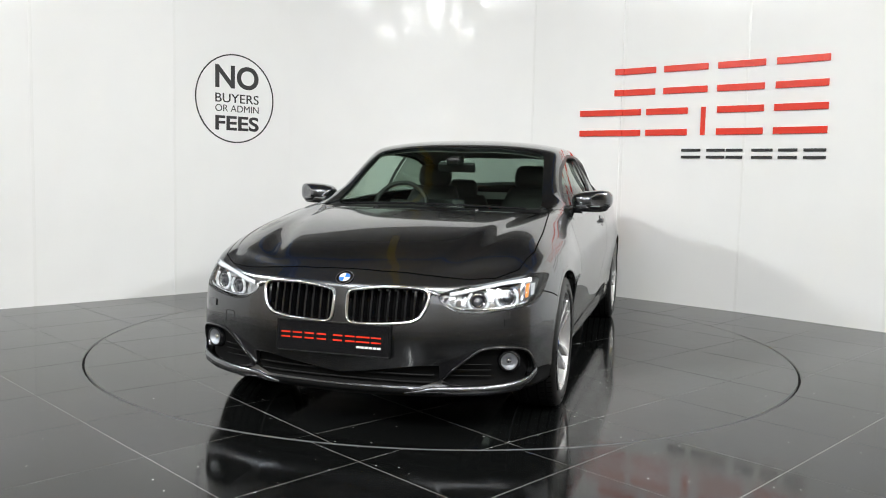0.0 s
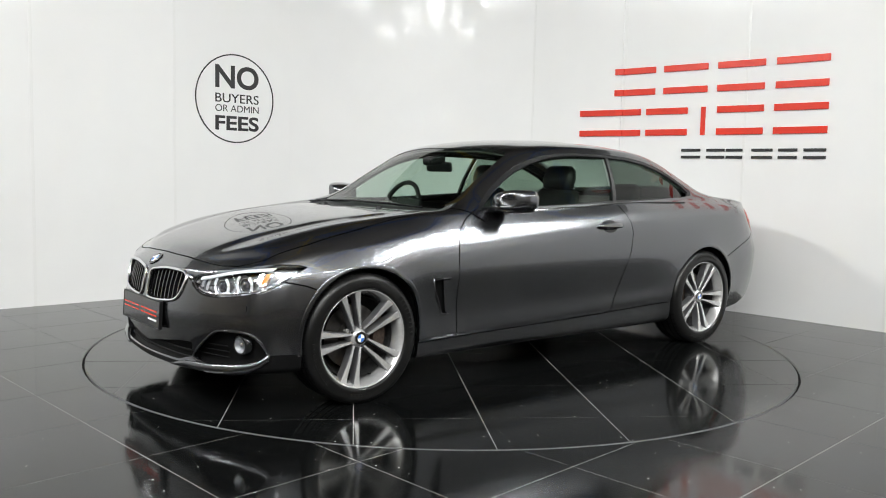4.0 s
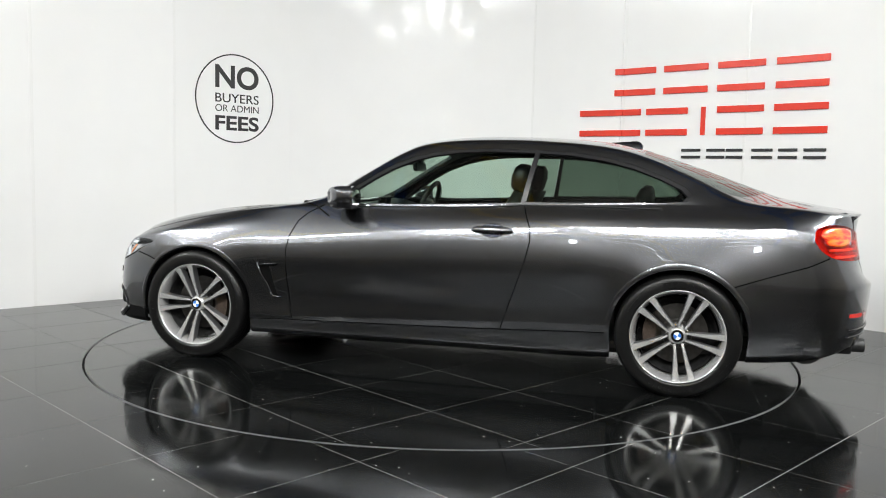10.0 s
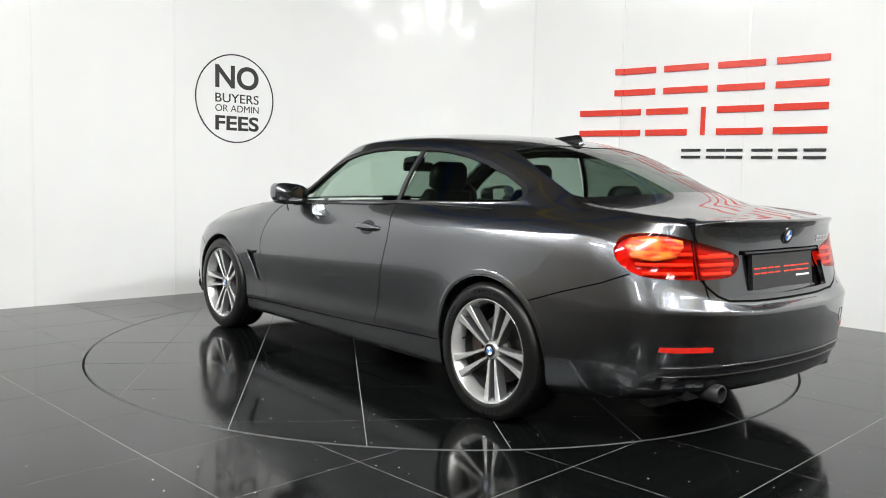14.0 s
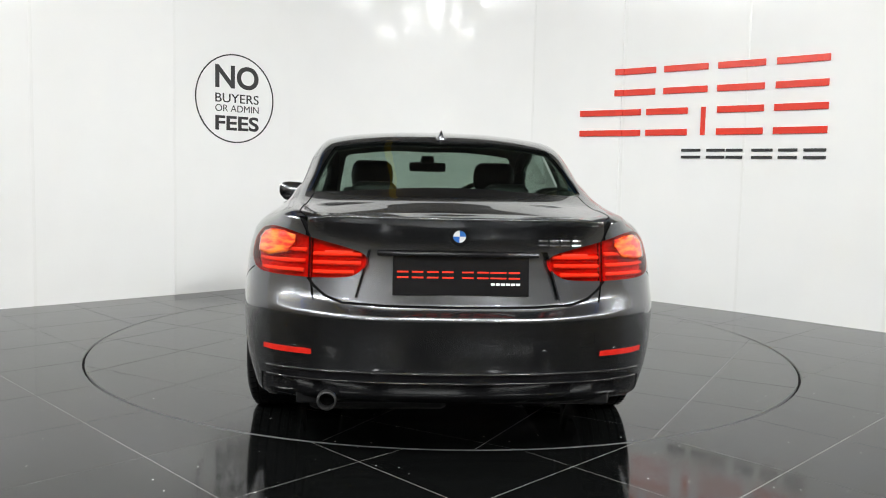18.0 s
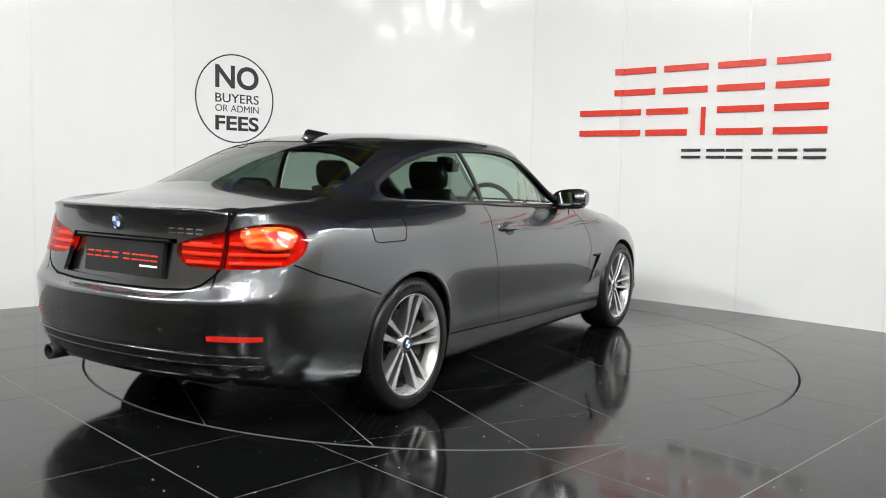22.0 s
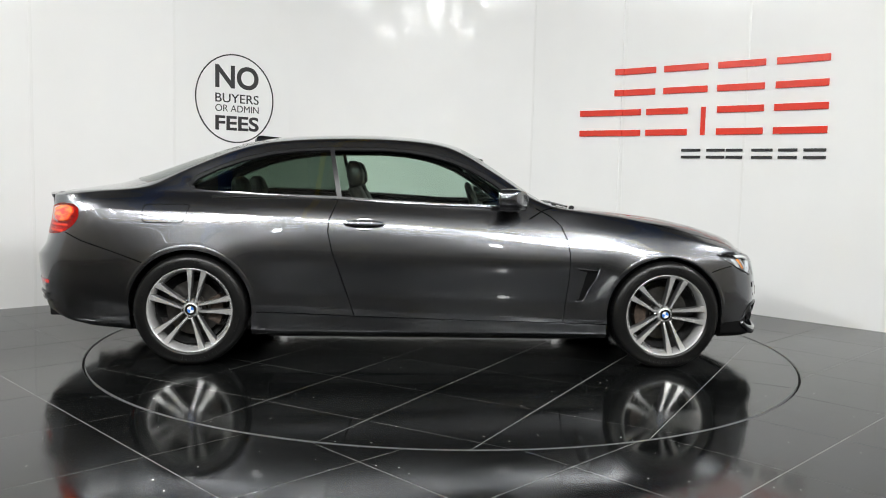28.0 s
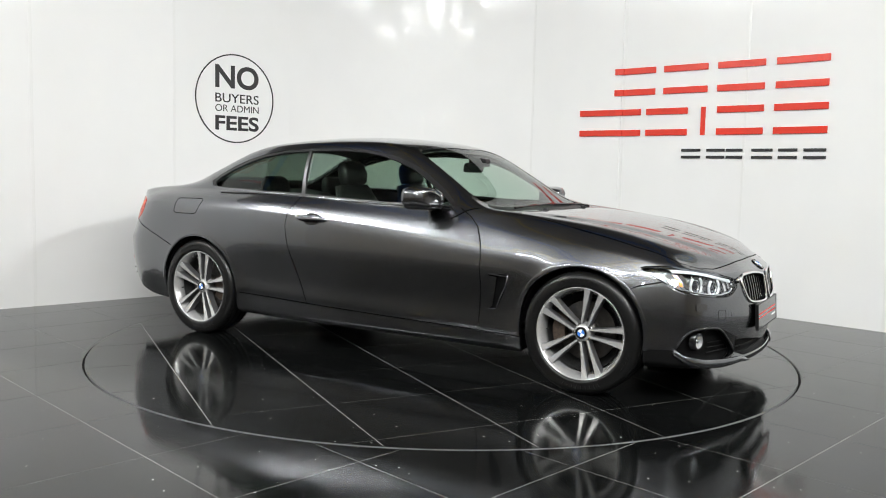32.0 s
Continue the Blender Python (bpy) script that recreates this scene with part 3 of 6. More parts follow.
# top stations: edge column on the flank, centre x and z, rail x, y, z, and the crown's power
TOP = [  # u, xc, zc, x3, y3, z3, k
    (5.0, 2.076, 0.704, 2.01, 0.42, 0.707, 2.0),
    (5.6, 1.97, 0.757, 1.91, 0.48, 0.757, 2.0),
    (6.4, 1.75, 0.822, 1.70, 0.53, 0.822, 2.0),
    (7.4, 1.45, 0.884, 1.42, 0.57, 0.880, 2.0),
    (8.6, 1.16, 0.918, 1.13, 0.61, 0.913, 2.0),
    (9.5, 0.97, 0.937, 0.92, 0.65, 0.930, 2.0),
    (10.05, 0.85, 0.942, 0.78, 0.675, 0.945, 2.0),
    (10.4, 0.70, 1.008, 0.62, 0.655, 1.006, 2.1),
    (10.8, 0.50, 1.138, 0.43, 0.636, 1.122, 2.2),
    (11.3, 0.26, 1.287, 0.20, 0.618, 1.251, 2.4),
    (11.75, 0.06, 1.351, 0.02, 0.622, 1.311, 2.6),
    (12.4, -0.25, 1.381, -0.25, 0.614, 1.332, 2.6),
    (13.3, -0.62, 1.379, -0.62, 0.612, 1.332, 2.6),
    (14.2, -0.97, 1.355, -0.97, 0.611, 1.306, 2.6),
    (14.9, -1.22, 1.307, -1.20, 0.614, 1.252, 2.5),
    (15.7, -1.50, 1.220, -1.44, 0.622, 1.155, 2.3),
    (16.5, -1.76, 1.127, -1.66, 0.630, 1.060, 2.1),
    (17.3, -1.98, 1.050, -1.85, 0.630, 1.012, 2.0),
    (18.3, -2.14, 1.020, -2.04, 0.600, 0.992, 2.0),
    (19.2, -2.28, 0.995, -2.20, 0.560, 0.978, 2.0),
    (20.0, -2.395, 0.965, -2.33, 0.50, 0.966, 2.0),
]
NS, NW = 170, 64


def top_grid(flank, u):
    """Points of half the top: hood, windscreen, roof, rear window and boot lid, [section][station]."""
    T = np.array(TOP)
    s = np.arange(len(TOP), dtype=float)
    q = np.linspace(0, len(TOP) - 1, NS)
    us, xc, zc, x3, y3, z3, k = [spline(s, T[:, c], q) for c in range(7)]
    edge = [np.interp(us, u, flank[-1, :, c]) for c in range(3)]
    cols = []
    half = NW // 2
    for i in range(NS):
        e = np.array([edge[0][i], edge[1][i], edge[2][i]])
        r = np.array([x3[i], y3[i], z3[i]])
        rise = max(0.0, z3[i] - edge[2][i])
        pts = []
        for a in np.linspace(0, 1, half, endpoint=False):
            p = e + (r - e) * a
            p = p + np.array([0, 0.026 * min(1, rise / 0.3) * 4 * a * (1 - a), 0.012 * 4 * a * (1 - a) * (rise < 0.12)])
            pts.append(p)
        for a in np.linspace(0, 1, NW - half):
            y = y3[i] * (1 - a)
            f = (1 - a)
            pts.append(np.array([xc[i] - (xc[i] - x3[i]) * f**2.0, y, zc[i] - (zc[i] - z3[i]) * f**k[i]]))
        pts = np.array(pts)
        for _ in range(5):
            pts[1:-1] = 0.5 * pts[1:-1] + 0.25 * (pts[:-2] + pts[2:])
        # the bonnet's raised middle, whose edges run from the grilles out to the pillars
        fade = float(np.clip((xc[i] - 0.92) / 0.18, 0, 1) * np.clip((2.06 - xc[i]) / 0.12, 0, 1))
        if fade > 0:
            edge_y = np.interp(pts[:, 0], [0.9, 1.5, 2.05], [0.60, 0.50, 0.37])
            k_ = np.clip((edge_y + 0.016 - pts[:, 1]) / 0.032, 0, 1)
            pts[:, 2] += 0.009 * fade * k_ * k_ * (3 - 2 * k_) - 0.002 * fade
        cols.append(pts)
    G = np.array(cols).transpose(1, 0, 2)
    # the first and last stations are the flank's own upper edge
    for at, lo, hi in ((0, 0.0, us[0]), (-1, us[-1], len(PLAN) - 1.0)):
        w = np.linspace(hi, lo, NW) if at == 0 else np.linspace(lo, hi, NW)
        curve = np.stack([np.interp(w, u, flank[-1, :, c]) for c in range(3)], -1)
        shift = curve - G[:, at]
        for d in range(10):
            i = d if at == 0 else NS - 1 - d
            G[:, i] += shift * (1 - d / 10) ** 2
    return G


class Shell:
    """Half of the car's skin, cut into panels along straight-edged outlines."""

    def __init__(self):
        A, u = flank_grid()
        B = top_grid(A, u)
        bm = self.bm = bmesh.new()
        self.zone = bm.faces.layers.int.new("zone")
        self.id = bm.faces.layers.int.new("id")
        for G, base in ((A, 1), (B, 2)):
            n, m = G.shape[:2]
            vs = [[bm.verts.new(G[i, j]) for j in range(m)] for i in range(n)]
            for i in range(n - 1):
                for j in range(m - 1):
                    q = (vs[i][j], vs[i][j + 1], vs[i + 1][j + 1], vs[i + 1][j])
                    try:
                        f = bm.faces.new(q)
                    except ValueError:
                        continue
                    f[self.zone] = 1 if base == 1 else (2 if i < NW // 2 else 3)
        bmesh.ops.remove_doubles(bm, verts=bm.verts, dist=0.0012)
        bmesh.ops.dissolve_degenerate(bm, edges=bm.edges, dist=0.0003)
        bmesh.ops.recalc_face_normals(bm, faces=bm.faces)
        bm.faces.ensure_lookup_table()
        far = max(bm.faces, key=lambda f: f.calc_center_median().y)
        if far.normal.y < 0:
            bmesh.ops.reverse_faces(bm, faces=bm.faces)
        bm.normal_update()
        bm.verts.ensure_lookup_table()
        bm.verts.index_update()
        self.bv = [v.co.copy() for v in bm.verts]
        self.bn = []
        for v in bm.verts:
            n = v.normal.copy()
            if abs(v.co.y) < 1e-4:
                n.y = 0
                n.normalize()
            self.bn.append(n)
        # even the normals across the line where flank and top meet
        edge = [v for v in bm.verts if v.is_boundary and abs(v.co.y) > 1e-3]
        side = {v.index: min(f[self.zone] for f in v.link_faces) for v in edge}
        tree = {w: KDTree(len(edge)) for w in (1, 2)}
        for v in edge:
            tree[1 if side[v.index] == 1 else 2].insert(v.co, v.index)
        for t in tree.values():
            t.balance()
        fresh = {}
        for v in edge:
            co, i, d = tree[2 if side[v.index] == 1 else 1].find(v.co)
            if i is not None and d < 0.02:
                fresh[v.index] = (self.bn[v.index] + self.bn[i]).normalized()
        for i, n in fresh.items():
            self.bn[i] = n
        # ease small unevenness out of the normals, but not across creases
        ring = [[e.other_vert(v).index for e in v.link_edges] for v in bm.verts]
        for _ in range(4):
            eased_n = []
            for i, n in enumerate(self.bn):
                total = n * 2
                if i not in fresh:
                    for k in ring[i]:
                        if self.bn[k].dot(n) > 0.985:
                            total += self.bn[k]
                if abs(self.bv[i].y) < 1e-4:
                    total.y = 0
                eased_n.append(total.normalized())
            self.bn = eased_n
        self.bf = [[v.index for v in f.verts] for f in bm.faces]
        self.tree = BVHTree.FromPolygons(self.bv, self.bf)

    def cut(self, outline, axes, zones, number, test=None, only=0):
        """Give the faces inside a convex outline (in two of the axes) a panel number, cutting exactly along it."""
        bm = self.bm
        a, b = ["xyz".index(c) for c in axes]
        n = len(outline)
        area = sum(outline[i][0] * outline[(i + 1) % n][1] - outline[(i + 1) % n][0] * outline[i][1] for i in range(n))
        if area < 0:
            outline = outline[::-1]
        lo = [min(p[i] for p in outline) for i in (0, 1)]
        hi = [max(p[i] for p in outline) for i in (0, 1)]
        inside = []
        for f in bm.faces:
            if f[self.zone] not in zones or f[self.id] != only:
                continue
            va = [v.co[a] for v in f.verts]
            vb = [v.co[b] for v in f.verts]
            if max(va) < lo[0] or min(va) > hi[0] or max(vb) < lo[1] or min(vb) > hi[1]:
                continue
            if test and not test(f.calc_center_median(), f.normal):
                continue
            inside.append(f)
        for i in range(n):
            if not inside:
                break
            (p0, p1), (q0, q1) = outline[i], outline[(i + 1) % n]
            no, co = Vector((0, 0, 0)), Vector((0, 0, 0))
            no[a], no[b] = q1 - p1, p0 - q0
            co[a], co[b] = p0, p1
            if no.length < 1e-9:
                continue
            no.normalize()
            geom = set(inside)
            for f in inside:
                geom.update(f.edges)
                geom.update(f.verts)
            r = bmesh.ops.bisect_plane(bm, geom=list(geom), dist=1e-5, plane_co=co, plane_no=no)
            faces = {g for g in r["geom"] if isinstance(g, bmesh.types.BMFace)} | {f for f in inside if f.is_valid}
            inside = [f for f in faces if (f.calc_center_median() - co).dot(no) < 0]
        for f in inside:
            f[self.id] = number
        return inside

    def seam(self, line, axes, zones, width=0.006, number=90, test=None, closed=False):
        pts = list(line) + ([line[0]] if closed else [])
        for (p0, p1), (q0, q1) in zip(pts, pts[1:]):
            d = Vector((q0 - p0, q1 - p1))
            if d.length < 1e-6:
                continue
            d.normalize()
            n = Vector((-d.y, d.x)) * width / 2
            e = d * width * 0.35
            self.cut([(p0 - e.x - n.x, p1 - e.y - n.y), (q0 + e.x - n.x, q1 + e.y - n.y), (q0 + e.x + n.x, q1 + e.y + n.y), (p0 - e.x + n.x, p1 - e.y + n.y)], axes, zones, number, test)

    def groups(self, seeds):
        """Split what is left of the skin at its gaps; name each piece by the seed point nearest to it."""
        bm = self.bm
        left = {f for f in bm.faces if f[self.id] == 0}
        pieces = []
        while left:
            f = left.pop()
            stack, piece = [f], [f]
            while stack:
                g = stack.pop()
                for e in g.edges:
                    for h in e.link_faces:
                        if h in left:
                            left.discard(h)
                            stack.append(h)
                            piece.append(h)
            pieces.append(piece)
        owner = {}
        for name, co in seeds.items():
            co = Vector(co)
            best = min(range(len(pieces)), key=lambda i: min((f.calc_center_median() - co).length for f in pieces[i]))
            owner.setdefault(best, name)
        out = {}
        for i, piece in enumerate(pieces):
            out.setdefault(owner.get(i, "small_panel#%d" % i), []).extend(piece)
        return out

    def normal(self, co):
        loc, _, i, _ = self.tree.find_nearest(co)
        ids = self.bf[i]
        w = poly_3d_calc([self.bv[k] for k in ids], loc)
        n = Vector((0, 0, 0))
        for k, x in zip(ids, w):
            n += self.bn[k] * x
        return n.normalized()

    def mesh(self, faces, name, mat, sides=(1,), inset=0.0, thick=0.0):
        """A mesh of those faces on one side or both, with the skin's own smooth normals."""
        verts, normals, polys = [], [], []
        for s in sides:
            index = {}
            for f in faces:
                ids = []
                for v in f.verts:
                    if v not in index:
                        n = self.normal(v.co)
                        p = v.co - n * inset
                        index[v] = len(verts)
                        verts.append((p.x, s * p.y, p.z))
                        normals.append((n.x, s * n.y, n.z))
                    ids.append(index[v])
                polys.append(ids if s > 0 else ids[::-1])
        if thick:
            # a rim turned inwards along the open edges gives the panel its thickness
            count = {}
            for p in polys:
                for a, b in zip(p, p[1:] + p[:1]):
                    key = (min(a, b), max(a, b))
                    count[key] = (count[key][0] + 1, a, b) if key in count else (1, a, b)
            back = {}
            for (k, (c, a, b)) in list(count.items()):
                if c != 1 or (abs(verts[a][1]) < 1e-4 and abs(verts[b][1]) < 1e-4):
                    continue
                for i in (a, b):
                    if i not in back:
                        back[i] = (len(verts), len(verts) + 1)
                        p, n = Vector(verts[i]), Vector(normals[i])
                        verts.append(tuple(p))
                        normals.append(None)
                        verts.append(tuple(p - n * thick))
                        normals.append(None)
                polys.append([back[b][0], back[a][0], back[a][1], back[b][1]])
        me = bpy.data.meshes.new(name)
        me.from_pydata(verts, [], polys)
        me.polygons.foreach_set("use_smooth", [True] * len(polys))
        me.materials.append(mat)
        if all(n is not None for n in normals):
            me.normals_split_custom_set_from_vertices(normals)
        else:
            own = []
            base = [v.normal.copy() for v in me.vertices]
            for i, n in enumerate(normals):
                own.append(n if n is not None else tuple(base[i]))
            me.normals_split_custom_set_from_vertices(own)
        me.update()
        return me


car = thing("car", "dark grey metallic two-door coupe standing on a turntable", "car")
shell = Shell()


def disc_outline(cx, cz, r, n=40, squash=1.0):
    return [(cx + r * math.cos(2 * math.pi * k / n), cz + squash * r * math.sin(2 * math.pi * k / n)) for k in range(n)]


CUT = {}


def cut(name, outline, axes, zones, test=None):
    number = CUT.setdefault(name, len(CUT) + 1)
    shell.cut(outline, axes, zones, number, test)


# wheel openings
for cx, r in ((FRONT_ARCH, 0.353), (-HALF_BASE, 0.353)):
    cut("wheel_opening", disc_outline(cx, WHEEL_Z + 0.002, r), "xz", (1,), lambda c, n: c.y > 0.6)
    cut("wheel_opening", [(cx - r * 0.985, 0.0), (cx + r * 0.985, 0.0), (cx + r * 0.985, WHEEL_Z - 0.06), (cx - r * 0.985, WHEEL_Z - 0.06)], "xz", (1,), lambda c, n: c.y > 0.6)
# glass
DOOR_GLASS = [(0.545, 0.962), (0.43, 1.045), (0.33, 1.110), (0.22, 1.170), (0.10, 1.216), (-0.02, 1.247), (-0.16, 1.268), (-0.32, 1.277), (-0.60, 1.272), (-0.545, 0.995), (0.1, 0.965)]
QUARTER_GLASS = [(-0.625, 1.271), (-0.80, 1.262), (-0.98, 1.236), (-1.14, 1.196), (-1.29, 1.140), (-1.40, 1.085), (-1.43, 1.05), (-1.40, 1.022), (-1.30, 1.013), (-0.575, 0.998)]
cut("door_glass", DOOR_GLASS, "xz", (2,))
cut("quarter_glass", QUARTER_GLASS, "xz", (2,))
SCREEN = [(0.80, 0.0), (0.80, 0.2), (0.775, 0.45), (0.735, 0.615), (0.70, 0.635), (0.42, 0.595), (0.20, 0.56), (0.155, 0.52), (0.185, 0.25), (0.195, 0.0)]
cut("windscreen", SCREEN, "xy", (2, 3), lambda c, n: c.z > 0.9)
REAR = [(-1.215, 0.0), (-1.205, 0.25), (-1.165, 0.49), (-1.18, 0.54), (-1.42, 0.59), (-1.66, 0.622), (-1.715, 0.60), (-1.80, 0.47), (-1.865, 0.28), (-1.885, 0.0)]
cut("rear_window", REAR[::-1], "xy", (2, 3), lambda c, n: c.z > 0.9)
# dark surround of the side glass
cut("window_surround", [(0.60, 0.945), (0.44, 1.065), (0.33, 1.135), (0.22, 1.195), (0.10, 1.238), (-0.02, 1.266), (-0.16, 1.284), (-0.32, 1.291), (-0.62, 1.287), (-0.80, 1.279), (-0.99, 1.252), (-1.15, 1.212), (-1.30, 1.156), (-1.42, 1.098), (-1.46, 1.055), (-1.42, 1.012), (-1.30, 0.998), (-0.57, 0.982), (0.1, 0.950)], "xz", (2,))
cut("cowl", [(0.895, 0.0), (0.89, 0.3), (0.865, 0.55), (0.82, 0.70), (0.735, 0.668), (0.70, 0.62), (0.70, 0.0)], "xy", (2, 3), lambda c, n: c.z > 0.85)

# lamps, grilles and openings
nose = lambda c, n: c.x > 1.55
tail = lambda c, n: c.x < -1.85
HEADLAMP = [(0.428, 0.612), (0.436, 0.590), (0.505, 0.549), (0.580, 0.541), (0.69, 0.552), (0.785, 0.570), (0.832, 0.606), (0.852, 0.685), (0.836, 0.706), (0.765, 0.708), (0.697, 0.699), (0.62, 0.680), (0.515, 0.650), (0.436, 0.634)]
KIDNEY = [(0.030, 0.595), (0.036, 0.618), (0.055, 0.630), (0.20, 0.648), (0.355, 0.645), (0.383, 0.632), (0.393, 0.605), (0.378, 0.55), (0.355, 0.518), (0.32, 0.500), (0.20, 0.487), (0.07, 0.484), (0.044, 0.492), (0.034, 0.510)]
TAIL_OUTER = [(0.578, 0.739), (0.74, 0.743), (0.795, 0.757), (0.818, 0.80), (0.812, 0.862), (0.778, 0.912), (0.73, 0.925), (0.68, 0.922), (0.578, 0.893)]
TAIL_INNER = [(0.355, 0.839), (0.350, 0.80), (0.375, 0.765), (0.42, 0.742), (0.570, 0.739), (0.570, 0.891)]
FOG_INTAKE = [(0.443, 0.243), (0.514, 0.308), (0.605, 0.383), (0.655, 0.396), (0.772, 0.393), (0.806, 0.368), (0.827, 0.300), (0.810, 0.249), (0.775, 0.231), (0.62, 0.219), (0.51, 0.224)]
LOWER_INTAKE = [(0.0, 0.212), (0.36, 0.218), (0.443, 0.243), (0.443, 0.323), (0.36, 0.311), (0.0, 0.303)]
INTAKE_STRUT = [(0.443, 0.243), (0.514, 0.308), (0.605, 0.383), (0.600, 0.387), (0.443, 0.323)]
LIP = [(0.0, 0.10), (0.90, 0.10), (0.90, 0.30), (0.832, 0.290), (0.80, 0.242), (0.70, 0.220), (0.55, 0.213), (0.37, 0.208), (0.0, 0.206)]


def eased(outline, rounds=2, keep=()):
    """A convex outline with its corners cut back to a soft curve, but for those at the heights or widths kept."""
    for _ in range(rounds):
        out, n = [], len(outline)
        for i, p in enumerate(outline):
            a, b = outline[i - 1], outline[(i + 1) % n]
            if any(abs(p[0] - k) < 1e-6 for k in keep):
                out.append(p)
            else:
                out += [tuple(p[c] + 0.22 * (q[c] - p[c]) for c in (0, 1)) for q in (a, b)]
        outline = out
    return outline


HEADLAMP, KIDNEY, FOG_INTAKE = eased(HEADLAMP), eased(KIDNEY), eased(FOG_INTAKE, 1)
TAIL_OUTER, TAIL_INNER = eased(TAIL_OUTER, 2, (0.578,)), eased(TAIL_INNER, 2, (0.570,))
cut("headlamp", HEADLAMP, "yz", (1,), nose)
cut("headlamp", [(1.935, 0.566), (1.935, 0.700), (1.885, 0.702), (1.826, 0.711), (1.712, 0.690), (1.80, 0.636), (1.879, 0.588)], "xz", (1,), lambda c, n: c.y > 0.78)
cut("kidney", KIDNEY, "yz", (1,), nose)
cut("fog_intake", FOG_INTAKE, "yz", (1,), nose)
cut("lower_intake", LOWER_INTAKE, "yz", (1,), nose)
cut("intake_strut", INTAKE_STRUT, "yz", (1,), nose)
for k in range(len(LIP) - 5, len(LIP) - 1):
    a, b = LIP[k], LIP[k + 1]
    cut("lip", [(a[0], 0.10), (b[0], 0.10), b, a][::-1], "yz", (1,), nose)
cut("lip", [(0.80, 0.10), (0.90, 0.10), (0.90, 0.285), (0.832, 0.29), (0.80, 0.242)], "yz", (1,), nose)
cut("tail_outer", TAIL_OUTER, "yz", (1, 2, 3), tail)
cut("tail_inner", TAIL_INNER, "yz", (1,), tail)
cut("plate_recess", [(0.0, 0.853), (0.345, 0.850), (0.395, 0.668), (0.0, 0.662)][::-1], "yz", (1,), tail)
cut("rear_strip", [(0.0, 0.392), (0.45, 0.389), (0.70, 0.372), (0.735, 0.358), (0.70, 0.350), (0.40, 0.352), (0.0, 0.354)], "yz", (1,), tail)
cut("rear_valance", [(0.0, 0.354), (0.40, 0.352), (0.70, 0.350), (0.765, 0.345), (0.78, 0.20), (0.0, 0.20)], "yz", (1,), tail)
cut("wing_vent", [(0.985, 0.594), (0.912, 0.582), (0.874, 0.412), (0.90, 0.398), (0.955, 0.50)], "xz", (1,), lambda c, n: c.y > 0.5)
cut("wing_vent", [(0.90, 0.398), (0.85, 0.395), (0.862, 0.411), (0.876, 0.413)], "xz", (1,), lambda c, n: c.y > 0.5)
cut("wing_vent", [(0.985, 0.601), (0.849, 0.601), (0.868, 0.586), (0.95, 0.581), (0.985, 0.592)], "xz", (1,), lambda c, n: c.y > 0.5)

# gaps between the panels
high = lambda c, n: c.z > 0.66
HOOD_LINE = [(2.060, 0.0), (2.055, 0.15), (2.036, 0.34), (1.994, 0.55), (1.955, 0.645), (1.86, 0.735), (1.66, 0.768), (1.35, 0.755), (0.96, 0.72), (0.815, 0.70), (0.785, 0.68)]
shell.seam(HOOD_LINE, "xy", (1, 2, 3), 0.006, test=high)
shell.seam([(0.57, 0.815), (0.70, 0.762), (0.80, 0.705)], "xy", (1, 2), 0.006, test=high)
shell.seam([(0.615, 0.945), (0.70, 0.90), (0.755, 0.85), (0.792, 0.77), (0.808, 0.68), (0.806, 0.51), (0.782, 0.270)], "xz", (1, 2), 0.006)
shell.seam([(1.06, 0.261), (0.74, 0.267), (0.12, 0.279), (-0.35, 0.291), (-1.05, 0.318)], "xz", (1,), 0.006)
shell.seam([(-0.565, 0.985), (-0.592, 0.91), (-0.614, 0.86), (-0.618, 0.79), (-0.592, 0.68), (-0.535, 0.515), (-0.475, 0.34), (-0.462, 0.298)], "xz", (1, 2), 0.006)
side_only = lambda c, n: c.y > 0.3
shell.seam([(-1.60, 0.575), (-1.85, 0.66), (-2.03, 0.715), (-2.13, 0.758)], "xz", (1,), 0.006, test=side_only)
shell.seam([(1.62, 0.57), (1.72, 0.607), (1.85, 0.636)], "xz", (1,), 0.006, test=side_only)
shell.seam([(0.625, 0.995), (0.59, 0.93), (0.574, 0.895), (0.574, 0.735), (0.548, 0.705), (0.505, 0.672), (0.44, 0.649), (0.28, 0.640), (0.0, 0.639)], "yz", (1,), 0.010, test=tail)
shell.seam([(-2.36, 0.545), (-2.24, 0.60), (-2.20, 0.618), (-2.0, 0.622), (-1.85, 0.615), (-1.70, 0.60)], "xy", (1, 2, 3), 0.006, test=high)

PIECES = shell.groups({"door": (0.1, 0.9, 0.6), "hood": (1.4, 0.1, 0.88), "roof": (-0.4, 0.0, 1.37), "front_bumper": (2.17, 0.02, 0.42), "front_wing": (1.0, 0.88, 0.72), "sill": (0.0, 0.88, 0.2), "boot_lid": (-2.1, 0.1, 1.03), "rear_bumper": (-2.43, 0.1, 0.5), "rear_wing": (-1.0, 0.91, 0.7), "boot_face": (-2.36, 0.2, 0.92), "nose_panel": (2.13, 0.3, 0.69)})
BY = {}
for f in shell.bm.faces:
    BY.setdefault(f[shell.id], []).append(f)

